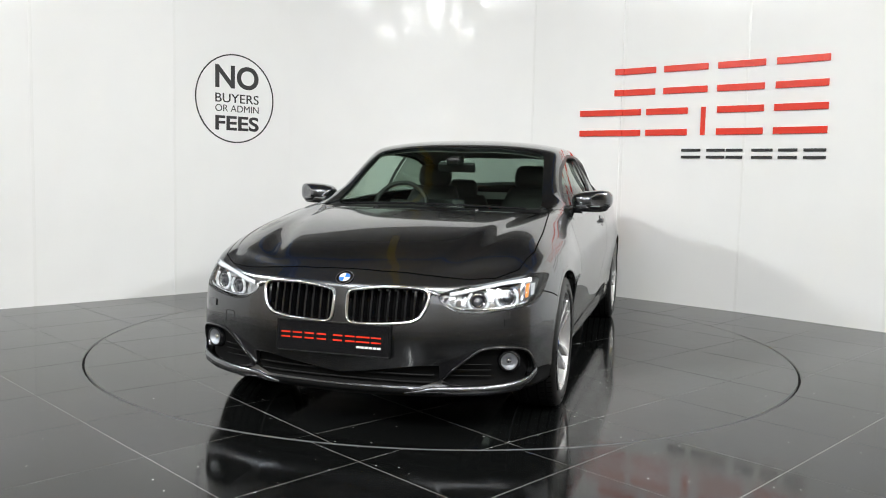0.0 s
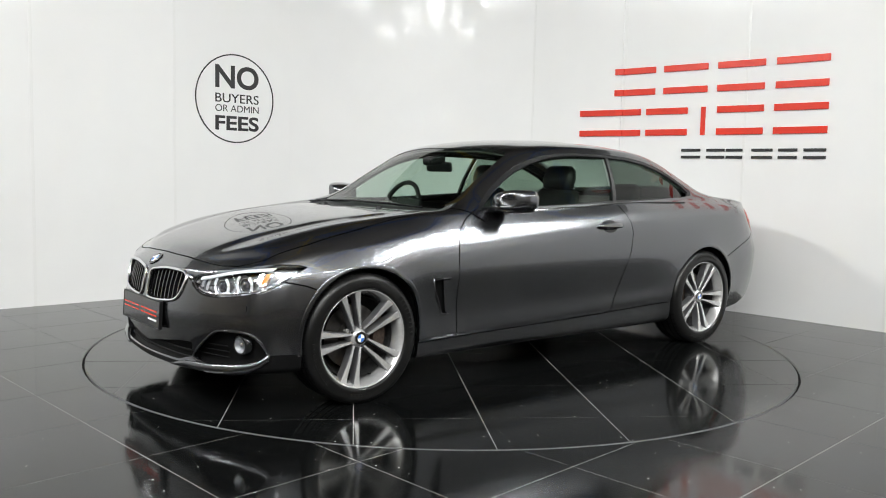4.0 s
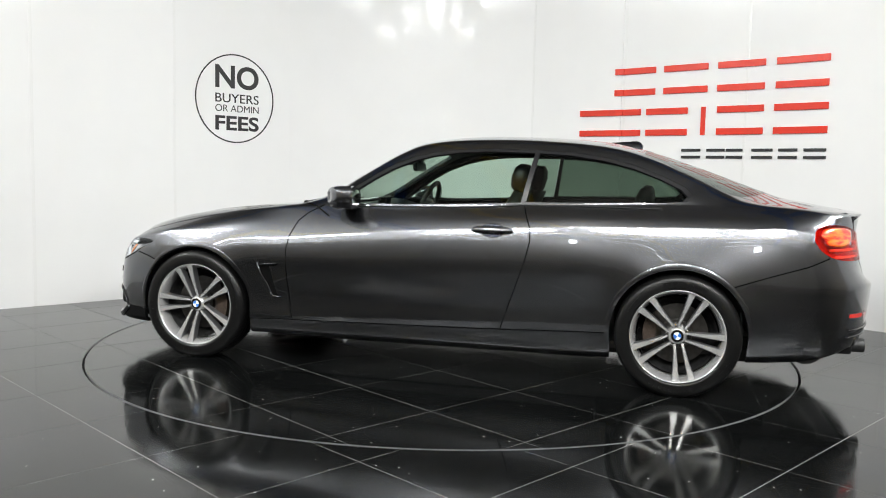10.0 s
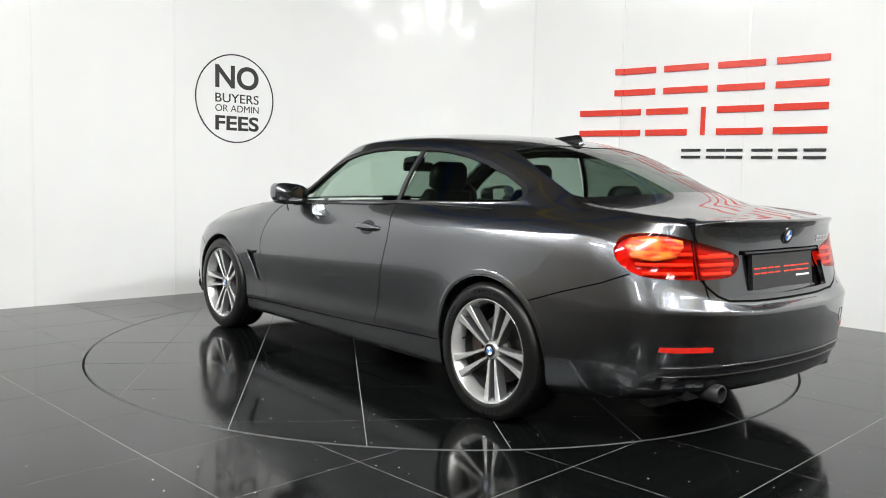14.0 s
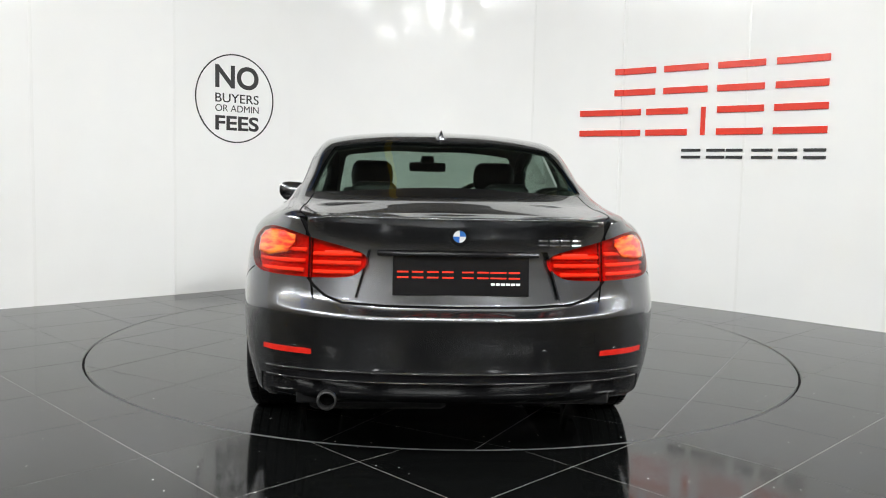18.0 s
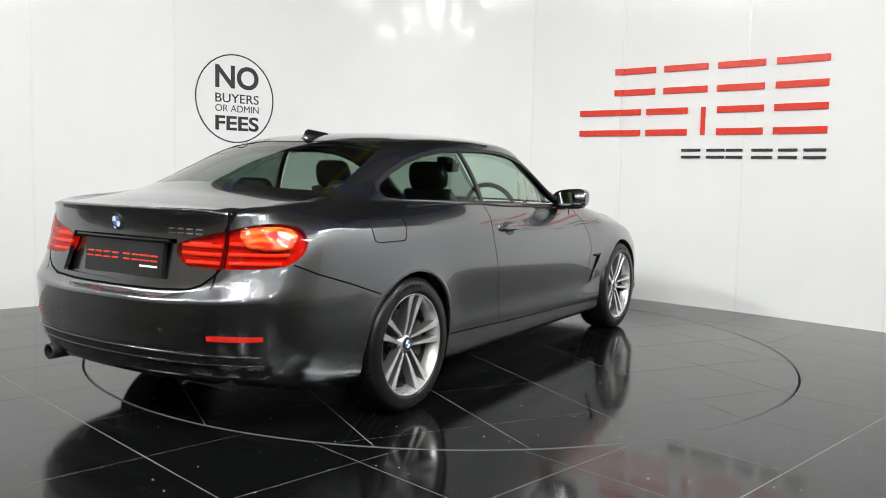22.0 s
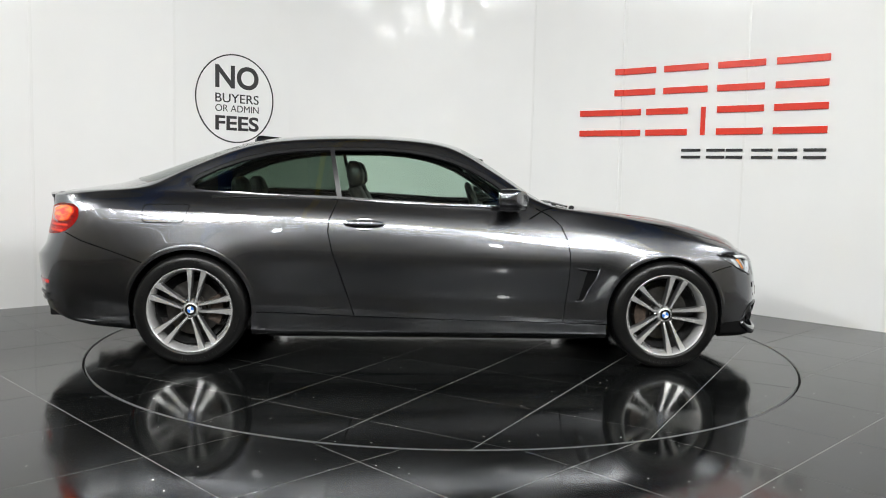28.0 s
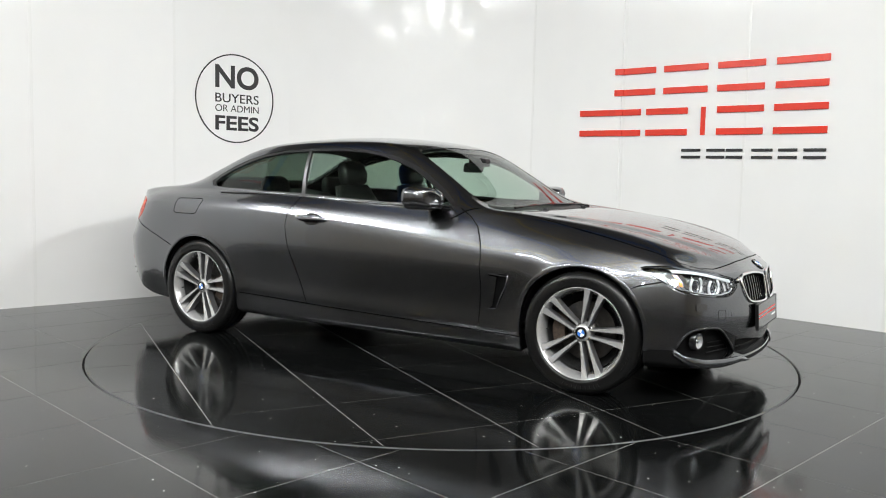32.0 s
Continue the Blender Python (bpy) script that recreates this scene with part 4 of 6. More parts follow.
BOTH = {"boot_face", "nose_panel", "hood", "roof", "front_bumper", "boot_lid", "rear_bumper"}
for name, faces in PIECES.items():
    if "#" in name and len(faces) < 8:
        continue
    name = name.split("#")[0]
    deep = 0.042 if name == "boot_face" else 0.03 if name in ("front_bumper", "boot_lid", "rear_bumper") else 0.02
    for s in ([(1, -1)] if name in BOTH else [(1,), (-1,)]):
        part(name, shell.mesh(faces, name, PAINT, s, thick=deep), PAINT, car)


def skin(name, key, mat, both, inset=0.0, parent=None, label="", thick=0.0):
    made = []
    for s in ([(1, -1)] if both else [(1,), (-1,)]):
        made.append(part(name, shell.mesh(BY[CUT[key]], name, mat, s, inset=inset, thick=thick), mat, parent or car, label))
    return made


def even_pane(panes, low):
    """Blown side glass has one even bow from belt to rail: draw the panes onto it, without the body's roll towards the shoulder."""
    for ob in panes:
        co = np.array([v.co[:] for v in ob.data.vertices])
        x, z, y = co[:, 0], co[:, 2] - 1.1, np.abs(co[:, 1])
        terms = np.stack([np.ones_like(x), x, z, x * x, x * z, x * x * x], axis=1)
        keep = co[:, 2] > low
        fit = np.linalg.lstsq(terms[keep], y[keep], rcond=None)[0]
        want = terms @ fit
        back = max(0.0, float((want - y).max()) - 0.003)
        for v, w in zip(ob.data.vertices, want - back):
            v.co.y = math.copysign(w, v.co.y)
        ob.data.update()


even_pane(skin("door_glass", "door_glass", GLASS, False, 0.004, label="green-tinted side window"), 1.10)
even_pane(skin("quarter_glass", "quarter_glass", DARKGLASS, False, 0.004, label="green-tinted rear side window"), 1.08)
skin("windscreen", "windscreen", GLASS, True, 0.003, label="clear windscreen")
skin("rear_window", "rear_window", REARGLASS, True, 0.003, label="tinted rear window")
skin("window_surround", "window_surround", SATINBLACK, False, 0.003, label="satin black window surround", thick=0.015)
skin("cowl", "cowl", PLASTIC, True, 0.015, label="black plastic scuttle panel")
skin("lower_grille", "lower_intake", MATTBLACK, True, 0.03, label="black lower intake")
skin("intake_strut", "intake_strut", TRIM, False, 0.006, label="gloss black strut beside the lower intake", thick=0.02)
skin("bumper_lip", "lip", MATTBLACK, True, 0.002, label="black lower bumper lip", thick=0.02)
skin("plate_recess", "plate_recess", PAINT, True, 0.036)
skin("rear_strip", "rear_strip", TRIM, True, -0.004, label="gloss black bumper strip", thick=0.01)
skin("rear_valance", "rear_valance", TRIM, True, 0.004, label="black plastic rear valance", thick=0.02)
skin("wing_vent", "wing_vent", GAP, False, 0.018, label="gloss black wing vent")
part("panel_gap", shell.mesh(BY[90], "panel_gap", GAP, (1, -1), inset=0.009), GAP, car)


def wheel_meshes():
    tyre = lathe([(0.232, -0.100), (0.236, -0.108), (0.262, -0.116), (0.295, -0.113), (0.318, -0.100), (0.3245, -0.085), (0.3255, -0.03), (0.3255, 0.03), (0.3245, 0.085), (0.318, 0.100), (0.308, 0.107), (0.304, 0.1095), (0.295, 0.113), (0.262, 0.1165), (0.257, 0.1155), (0.251, 0.1135), (0.2465, 0.108), (0.240, 0.100)], 72)
    rim = lathe([(0.236, -0.105), (0.232, -0.098), (0.226, -0.09), (0.212, -0.02), (0.217, 0.055), (0.229, 0.088), (0.2375, 0.102), (0.2410, 0.1065), (0.2440, 0.1080), (0.2462, 0.106), (0.2455, 0.094)], 72)
    return tyre, rim


def spoke_bm(side):
    """One of the ten slim blades that run in pairs from the hub to the rim: a bright face on a grey web."""
    face, web = bmesh.new(), bmesh.new()
    rows = [(0.044, 0.0190, 0.0058, 0.071), (0.062, 0.0210, 0.0062, 0.075), (0.09, 0.0235, 0.0074, 0.080), (0.13, 0.0275, 0.0094, 0.086), (0.17, 0.0325, 0.0120, 0.091), (0.205, 0.0375, 0.0150, 0.096), (0.222, 0.0400, 0.0172, 0.099), (0.2385, 0.0425, 0.0205, 0.1030)]
    tops, sides = [], []
    for r, off, half, top in rows:
        c = side * off
        tops.append([face.verts.new(p) for p in ((c - half, top - 0.004, r), (c - half + 0.0018, top, r), (c + half - 0.0018, top, r), (c + half, top - 0.004, r))])
        sides.append([web.verts.new(p) for p in ((c - half - 0.001, top - 0.004, r), (c + half + 0.001, top - 0.004, r), (c + half + 0.002, top - 0.050, r), (c - half - 0.002, top - 0.050, r))])
    for a, b in zip(tops, tops[1:]):
        for k in range(3):
            face.faces.new((a[k], a[k + 1], b[k + 1], b[k]))
    for a, b in zip(sides, sides[1:]):
        for k in range(4):
            web.faces.new((a[k], a[(k + 1) % 4], b[(k + 1) % 4], b[k]))
    web.faces.new(sides[0])
    web.faces.new(sides[-1][::-1])
    return face, web


def half_disc(bm, r, a0, a1, y, n=10):
    c = bm.verts.new((0, y, 0))
    ring = [bm.verts.new((r * math.cos(a0 + (a1 - a0) * k / n), y, r * math.sin(a0 + (a1 - a0) * k / n))) for k in range(n + 1)]
    for a, b in zip(ring, ring[1:]):
        bm.faces.new((c, a, b))


def add_roundel(parent, radius, m):
    """A round enamel badge with blue and white quarters; it looks along +y of the pose m."""
    b = part("badge", lathe([(0.0, 0.0), (radius, 0.0), (radius, 0.002), (radius * 0.94, 0.004), (0.0, 0.0042)], 36), TRIM, parent, "round blue and white badge", smooth=False)
    b.matrix_basis = m
    part("badge_ring", lathe([(radius * 0.93, 0.003), (radius, 0.003), (radius, 0.0058), (radius * 0.93, 0.0058)], 36, closed=True), CHROME, b)
    part("badge_ring", lathe([(radius * 0.60, 0.004), (radius * 0.66, 0.004), (radius * 0.66, 0.0062), (radius * 0.60, 0.0062)], 36, closed=True), CHROME, b)
    for k in range(4):
        bm = bmesh.new()
        half_disc(bm, radius * 0.60, k * math.pi / 2, (k + 1) * math.pi / 2, 0.0055)
        part("badge_quarter", bm, BLUE if k % 2 else WHITE, b)
    return b


def add_wheel(cx, cy, side, turn):
    """A road wheel; its outer face looks along +y in its own space and is turned for the right side."""
    w = part("wheel", lathe([(0.0, 0.073), (0.034, 0.074), (0.037, 0.071), (0.044, 0.066), (0.050, 0.054), (0.060, 0.030), (0.05, -0.02), (0.0, -0.02)], 32), ALLOY, car, "five-double-spoke silver alloy wheel with black tyre", smooth=True)
    w.matrix_basis = pose(cx, cy - side * 0.012, WHEEL_Z, 0, 0, 0 if side > 0 else 180) @ pose(0, 0, 0, 0, turn, 0)
    t, r = wheel_meshes()
    tyre = part("tyre", t, RUBBER, w, "black road tyre", smooth=True)
    for y in (-0.066, -0.024, 0.024, 0.066):
        part("groove", lathe([(0.3250, y - 0.0045), (0.3262, y - 0.0045), (0.3262, y + 0.0045), (0.3250, y + 0.0045)], 72), GAP, tyre)
    bm = bmesh.new()
    for k in range(60):
        a = 2 * math.pi * k / 60
        for y0, y1, tilt in ((0.072, 0.098, 0.25), (-0.098, -0.072, -0.25), (0.03, 0.06, 0.3), (-0.06, -0.03, -0.3)):
            box(bm, 0.3225, 0.3250, y0, y1, -0.0025, 0.0025, 0, pose(0, 0, 0, 0, math.degrees(a), 0) @ pose(0, 0, 0, math.degrees(tilt), 0, 0))
    tagged(part("tread", bm, GAP, tyre), kind="stuff")
    part("rim", r, ALLOY, w, smooth=True)
    part("barrel", lathe([(0.2055, 0.050), (0.204, -0.02), (0.150, -0.075), (0.05, -0.08)], 48), DARKMETAL, w, "dark inside of the rim", smooth=True)
    for k in range(5):
        for s in (-1, 1):
            face, web = spoke_bm(s)
            for b in (face, web):
                bmesh.ops.rotate(b, verts=b.verts, cent=(0, 0, 0), matrix=Matrix.Rotation(2 * math.pi * k / 5, 3, "Y"))
            arm = part("spoke", web, WHEELGREY, w)
            part("spoke_face", face, ALLOY, arm, "bright machined spoke face")
        a = 2 * math.pi * (k + 0.5) / 5
        nut = part("wheel_bolt", lathe([(0.0, 0.072), (0.007, 0.072), (0.009, 0.066), (0.012, 0.064), (0.012, 0.05)], 12), CHROME, w)
        nut.location = (0.047 * math.sin(a), -0.006, 0.047 * math.cos(a))
    valve = part("valve", tube([(0.2, 0.055, 0.0), (0.196, 0.078, 0.0)], 0.004, 8), RUBBER, w)
    valve.matrix_basis = pose(0, 0, 0, 0, 18, 0)
    # raised characters on the sidewall, as plain bars
    bm = bmesh.new()
    for start, count in ((0, 9), (180, 9), (75, 5), (255, 5)):
        for k in range(count):
            a = math.radians(start + k * (5.2 if count == 9 else 4.0))
            q = 0.0115 if count == 9 else 0.006
            m = Matrix.Rotation(a, 4, "Y") @ Matrix.Translation((0, 0.1147, 0.279))
            box(bm, -0.0085 * (1 if count == 9 else 0.7), 0.0085 * (1 if count == 9 else 0.7), -0.002, 0.0018, -q, q, 0.0, m @ Matrix.Rotation(-0.085, 4, "X"))
    tagged(part("sidewall_relief", bm, RUBBER, tyre), kind="stuff")
    add_roundel(w, 0.033, pose(0, 0.0755, 0))
    part("brake_disc", lathe([(0.05, 0.012), (0.075, 0.012), (0.08, -0.005), (0.160, -0.005), (0.160, -0.028), (0.06, -0.028)], 48), DISC, w, "worn steel brake disc")
    return w


def arc_block(r0, r1, a0, a1, y0, y1, n=8):
    bm = bmesh.new()
    rows = []
    for k in range(n + 1):
        a = math.radians(a0 + (a1 - a0) * k / n)
        rows.append([bm.verts.new((r * math.cos(a), y, r * math.sin(a))) for r, y in ((r0, y0), (r1, y0), (r1, y1), (r0, y1))])
    for a, b in zip(rows, rows[1:]):
        for i in range(4):
            bm.faces.new((a[i], a[(i + 1) % 4], b[(i + 1) % 4], b[i]))
    bm.faces.new(rows[0])
    bm.faces.new(rows[-1][::-1])
    return bm


for wx, s, turn in ((HALF_BASE, 1, 90), (HALF_BASE, -1, -18), (-HALF_BASE, 1, -26), (-HALF_BASE, -1, -10)):
    wy = s * (0.79 if wx > 0 else 0.805)
    add_wheel(wx, wy, s, turn)
    # caliper towards the car's middle, arch liner above
    c = part("brake_caliper", arc_block(0.11, 0.178, (150 if wx > 0 else -30), (210 if wx > 0 else 30), -0.05, 0.035), RUST, car, "rusty brake caliper")
    c.matrix_basis = pose(wx, wy - s * 0.02, WHEEL_Z, 0, 0, 0 if s > 0 else 180) if s > 0 else pose(wx, wy + 0.02, WHEEL_Z)
    liner = arc_block(0.356, 0.366, 2, 178, -0.16, 0.16, 24)
    l = part("arch_liner", liner, PLASTIC, car, "black wheel arch liner")
    l.matrix_basis = pose(FRONT_ARCH if wx > 0 else wx, s * 0.70, WHEEL_Z + 0.002)
    bm = bmesh.new()
    box(bm, wx - 0.34, wx + 0.34, min(s * 0.52, s * 0.54), max(s * 0.52, s * 0.54), 0.25, 0.68)
    part("inner_arch", bm, PLASTIC, car)


def on_skin(x, y, z, lift=0.0):
    """The nearest point of the skin, lifted along its normal, and the normal."""
    s = 1 if y >= 0 else -1
    loc, _, _, _ = shell.tree.find_nearest(Vector((x, abs(y), z)))
    n = shell.normal(loc)
    p = loc + n * lift
    return Vector((p.x, s * p.y, p.z)), Vector((n.x, s * n.y, n.z))


def pierce(y, z, front=True, lift=0.0):
    """The skin where a line along x at (y, z) meets the nose or the tail."""
    o = Vector((4.0 if front else -4.0, abs(y), z))
    loc, _, _, _ = shell.tree.ray_cast(o, Vector((-1.0 if front else 1.0, 0, 0)))
    n = shell.normal(loc)
    p = loc + n * lift
    s = 1 if y >= 0 else -1
    return Vector((p.x, s * p.y, p.z)), Vector((n.x, s * n.y, n.z))


def facing(p, n, up=(0, 0, 1)):
    """A pose at p whose +y looks along n and whose z is as upright as may be."""
    n = Vector(n).normalized()
    x = n.cross(Vector(up)).normalized()
    z = x.cross(n).normalized()
    return Matrix.Translation(p) @ Matrix((x, n, z)).transposed().to_4x4()


def rounded(w, h, r, n=5):
    out = []
    for cx, cy, a in ((w / 2 - r, h / 2 - r, 0), (-w / 2 + r, h / 2 - r, 90), (-w / 2 + r, -h / 2 + r, 180), (w / 2 - r, -h / 2 + r, 270)):
        for k in range(n + 1):
            t = math.radians(a + 90 * k / n)
            out.append((cx + r * math.cos(t), cy + r * math.sin(t)))
    return out


# ---- headlamps ----


def inner_patch(pts_lo, pts_hi, s, depth, thick=0.008):
    """A moulded strip inside a headlamp between two lines of (y, z), set back from the lens."""
    bm = bmesh.new()
    rows = []
    for (ya, za), (yb, zb) in zip(pts_lo, pts_hi):
        a, b = pierce(s * ya, za, True, -depth)[0], pierce(s * yb, zb, True, -depth)[0]
        back = Vector((-thick, 0, 0))
        rows.append([bm.verts.new(p) for p in (a + back, a, (a + b) / 2 + Vector((0.003, 0, 0)), b, b + back)])
    for a, b in zip(rows, rows[1:]):
        for i in range(4):
            bm.faces.new((a[i], a[i + 1], b[i + 1], b[i]))
    return bm


AMBER = material("amber_reflector", (0.75, 0.22, 0.03), 0.2, grain=0.2, scale=120, coat=1.0)
for s in (1, -1):
    lamp = part("headlamp", shell.mesh(BY[CUT["headlamp"]], "headlamp", LAMPBOWL, (s,), inset=0.055), LAMPBOWL, car, "clear twin-round headlamp with silver bowl")
    part("lens", shell.mesh(BY[CUT["headlamp"]], "lens", LENS, (s,), inset=0.002), LENS, lamp)
    rim_pts = [on_skin(*pierce(s * y, z)[0], -0.004)[0] for y, z in HEADLAMP]
    part("bezel", tube(rim_pts, 0.0045, 6, True), TRIM, lamp)
    for y, z, r in ((0.598, 0.604, 0.044), (0.716, 0.621, 0.047)):
        p, n = pierce(s * y, z, True, -0.040)
        m = facing(p, Vector((1.0, s * 0.35, 0.02)))
        # the light ring is open towards the lamp's floor, with flattened sides
        arc = [(r * math.copysign(abs(math.cos(a)) ** 0.8, math.cos(a)), 0.008, r * (math.sin(a) if math.sin(a) > 0 else 0.92 * math.sin(a))) for a in [math.radians(-235 + 290 * k / 26) for k in range(27)]]
        ring = part("light_ring", tube(arc, 0.0068, 8), RINGWHITE, lamp, "white ring light", smooth=True)
        ring.matrix_basis = m
        cup = part("projector_cup", lathe([(r * 1.02, 0.004), (r * 0.86, 0.006), (r * 0.78, -0.004), (r * 0.62, -0.016), (0.0, -0.018)], 32), DARKMETAL, lamp, smooth=True)
        cup.matrix_basis = m
        hood_ring = part("projector_rim", lathe([(r * 0.60, -0.010), (r * 0.66, 0.004), (r * 0.74, 0.005), (r * 0.80, -0.006)], 32), CHROME, lamp, smooth=True)
        hood_ring.matrix_basis = m
        ball = part("projector_lens", lathe([(r * 0.60, -0.010), (r * 0.52, 0.003), (r * 0.36, 0.011), (r * 0.16, 0.015), (0.0, 0.016)], 24), PROJECTOR, lamp, "glass projector lens", smooth=True)
        ball.matrix_basis = m
    # bright brow, stepped floor, and the silver wedge towards the grille
    ys = np.linspace(0.475, 0.80, 12)
    top = lambda y: float(np.interp(y, [0.44, 0.515, 0.62, 0.697, 0.765, 0.83], [0.630, 0.644, 0.673, 0.691, 0.699, 0.697]))
    low = lambda y: float(np.interp(y, [0.44, 0.505, 0.58, 0.69, 0.785, 0.83], [0.594, 0.558, 0.549, 0.560, 0.579, 0.606]))
    part("light_brow", inner_patch([(y, top(y) - 0.022) for y in ys], [(y, top(y) - 0.004) for y in ys], s, 0.012), RINGWHITE, lamp, "white light strip under the bonnet edge", smooth=True)
    part("lamp_floor", inner_patch([(y, low(y) + 0.002) for y in ys], [(y, low(y) + 0.013) for y in ys], s, 0.014), CHROME, lamp, smooth=True)
    for k in range(3):
        y0 = 0.452 + 0.028 * k
        lo_z, hi_z = low(y0) + 0.012, top(y0) - 0.012
        part("inner_fin", inner_patch([(y0, lo_z), (y0 + 0.018, lo_z + 0.004)], [(y0, hi_z), (y0 + 0.018, hi_z)], s, 0.016 + 0.005 * k), CHROME if k != 1 else LAMPBOWL, lamp)
    for k in range(3):
        y0 = 0.772 + 0.020 * k
        part("outer_fin", inner_patch([(y0, 0.602 + 0.008 * k), (y0 + 0.012, 0.606 + 0.008 * k)], [(y0 - 0.006, 0.672), (y0 + 0.008, 0.674)], s, 0.022), AMBER if k == 1 else CHROME, lamp, "amber side reflector" if k == 1 else "")

# ---- kidney grilles ----
for s in (1, -1):
    grille = part("grille", shell.mesh(BY[CUT["kidney"]], "grille", GAP, (s,), inset=0.055), GAP, car, "chrome-framed kidney grille with black slats")
    loop = [pierce(s * y, z, True, 0.002)[0] for y, z in KIDNEY]
    part("chrome_frame", tube(loop, 0.0085, 8, True), CHROME, grille, "chrome grille frame", smooth=True)
    for k in range(9):
        y = 0.062 + k * 0.0385
        tops = [z for a, b in zip(KIDNEY, KIDNEY[1:] + KIDNEY[:1]) if (a[0] - y) * (b[0] - y) <= 0 and a[0] != b[0] for z in [a[1] + (b[1] - a[1]) * (y - a[0]) / (b[0] - a[0])]]
        if len(tops) < 2:
            continue
        lo, hi = min(tops), max(tops)
        bm = bmesh.new()
        pts = []
        for t in np.linspace(0.02, 0.98, 6):
            p, n = pierce(s * y, lo + (hi - lo) * t, True, -0.012)
            pts.append(p)
        rows = []
        for p in pts:
            rows.append([bm.verts.new(p + Vector(d)) for d in ((0.004, -0.0045, 0), (0.004, 0.0045, 0), (-0.045, 0.007, 0), (-0.045, -0.007, 0))])
        for a, b in zip(rows, rows[1:]):
            for i in range(4):
                bm.faces.new((a[i], a[(i + 1) % 4], b[(i + 1) % 4], b[i]))
        bm.faces.new(rows[0])
        bm.faces.new(rows[-1][::-1])
        part("slat", bm, TRIM, grille)
    # bright wing of the frame that runs on to the headlamp
    wing = [pierce(s * y, z, True, 0.002)[0] for y, z in ((0.392, 0.628), (0.412, 0.625), (0.432, 0.614))]
    part("frame_wing", tube(wing, 0.012, 8), CHROME, grille, smooth=True)

# ---- fog lamps and lower intakes ----
for s in (1, -1):
    intake = part("fog_intake", shell.mesh(BY[CUT["fog_intake"]], "fog_intake", MATTBLACK, (s,), inset=0.035), MATTBLACK, car, "black side intake with fog lamp")
    loop = [pierce(s * y, z, True, 0.003)[0] for y, z in FOG_INTAKE]
    part("surround", tube(loop, 0.007, 8, True), TRIM, intake, "gloss black surround", smooth=True)
    for k, z in enumerate((0.262, 0.287, 0.312)):
        bar = [pierce(s * y, z, True, -0.022)[0] for y in np.linspace(0.46 + 0.01 * k, 0.66, 6)]
        part("louvre", tube(bar, 0.0032, 6), MATTBLACK, intake)
    p, n = pierce(s * 0.732, 0.330, True, -0.012)
    m = facing(p, Vector((1.0, s * 0.30, 0.0)))
    fog = part("fog_lamp", lathe([(0.0, -0.012), (0.026, -0.010), (0.037, 0.006)], 28), SATIN, intake, "round clear fog lamp", smooth=True)
    fog.matrix_basis = m
    part("ring", lathe([(0.037, -0.02), (0.037, 0.010), (0.046, 0.006), (0.054, -0.02)], 28), TRIM, fog, smooth=True)
    part("bulb_shade", lathe([(0.0, 0.004), (0.012, 0.002), (0.015, -0.008)], 16), CHROME, fog, smooth=True)
    part("lens", lathe([(0.0, 0.012), (0.022, 0.010), (0.037, 0.006)], 28), LENS, fog, smooth=True)
for s in (1, -1):
    blade = [pierce(s * y, z, True, 0.004)[0] for y, z in ((0.30, 0.190), (0.36, 0.196), (0.42, 0.206), (0.50, 0.205), (0.60, 0.207), (0.70, 0.214), (0.77, 0.228), (0.805, 0.248), (0.828, 0.280))]
    bm = bmesh.new()
    rows = []
    for k, p in enumerate(blade):
        a = 0.017 * math.sin(math.pi * min(1.0, 0.12 + k / 6) / 2) * (1.0 if k < 7 else 0.75)
        out = Vector((0.9, 0.45 * s, 0)).normalized() if k > 5 else Vector((1, 0.15 * s, 0)).normalized()
        rows.append([bm.verts.new(p + out * (a * math.cos(q)) + Vector((0, 0, 1.5 * a * math.sin(q)))) for q in [2 * math.pi * i / 10 for i in range(10)]])
    for a, b in zip(rows, rows[1:]):
        for i in range(10):
            bm.faces.new((a[i], a[(i + 1) % 10], b[(i + 1) % 10], b[i]))
    bm.faces.new(rows[0])
    bm.faces.new(rows[-1][::-1])
    part("bumper_blade", bm, PAINT, car, "painted blade under the side intake", smooth=True)
for z in (0.235, 0.262):
    bar = [pierce(y, z, True, -0.020)[0] for y in np.linspace(-0.42, 0.42, 15)]
    part("intake_bar", tube(bar, 0.005, 6), MATTBLACK, car)
for s in (1, -1):
    for y, z in ((0.52, 0.455), (0.738, 0.444)):
        p, n = pierce(s * y, z, True, 0.0005)
        e = part("parking_sensor", lathe([(0.0, 0.0016), (0.008, 0.0014), (0.0095, 0.0)], 16), PAINT, car)
        e.matrix_basis = facing(p, n)
    p, n = pierce(s * 0.735, 0.505, True, 0.0005)
    bm = prism(rounded(0.07, 0.032, 0.006), 0.003)
    bmesh.ops.rotate(bm, verts=bm.verts, cent=(0, 0, 0), matrix=Matrix.Rotation(radians(-90), 3, "X"))
    e = part("washer_cover", bm, PAINT, car)
    e.matrix_basis = facing(p, n)
    for y, z in ((0.33, 0.475), (0.62, 0.475)):
        p, n = pierce(s * y, z, False, 0.0005)
        e = part("parking_sensor", lathe([(0.0, 0.0016), (0.008, 0.0014), (0.0095, 0.0)], 16), PAINT, car)
        e.matrix_basis = facing(p, n)



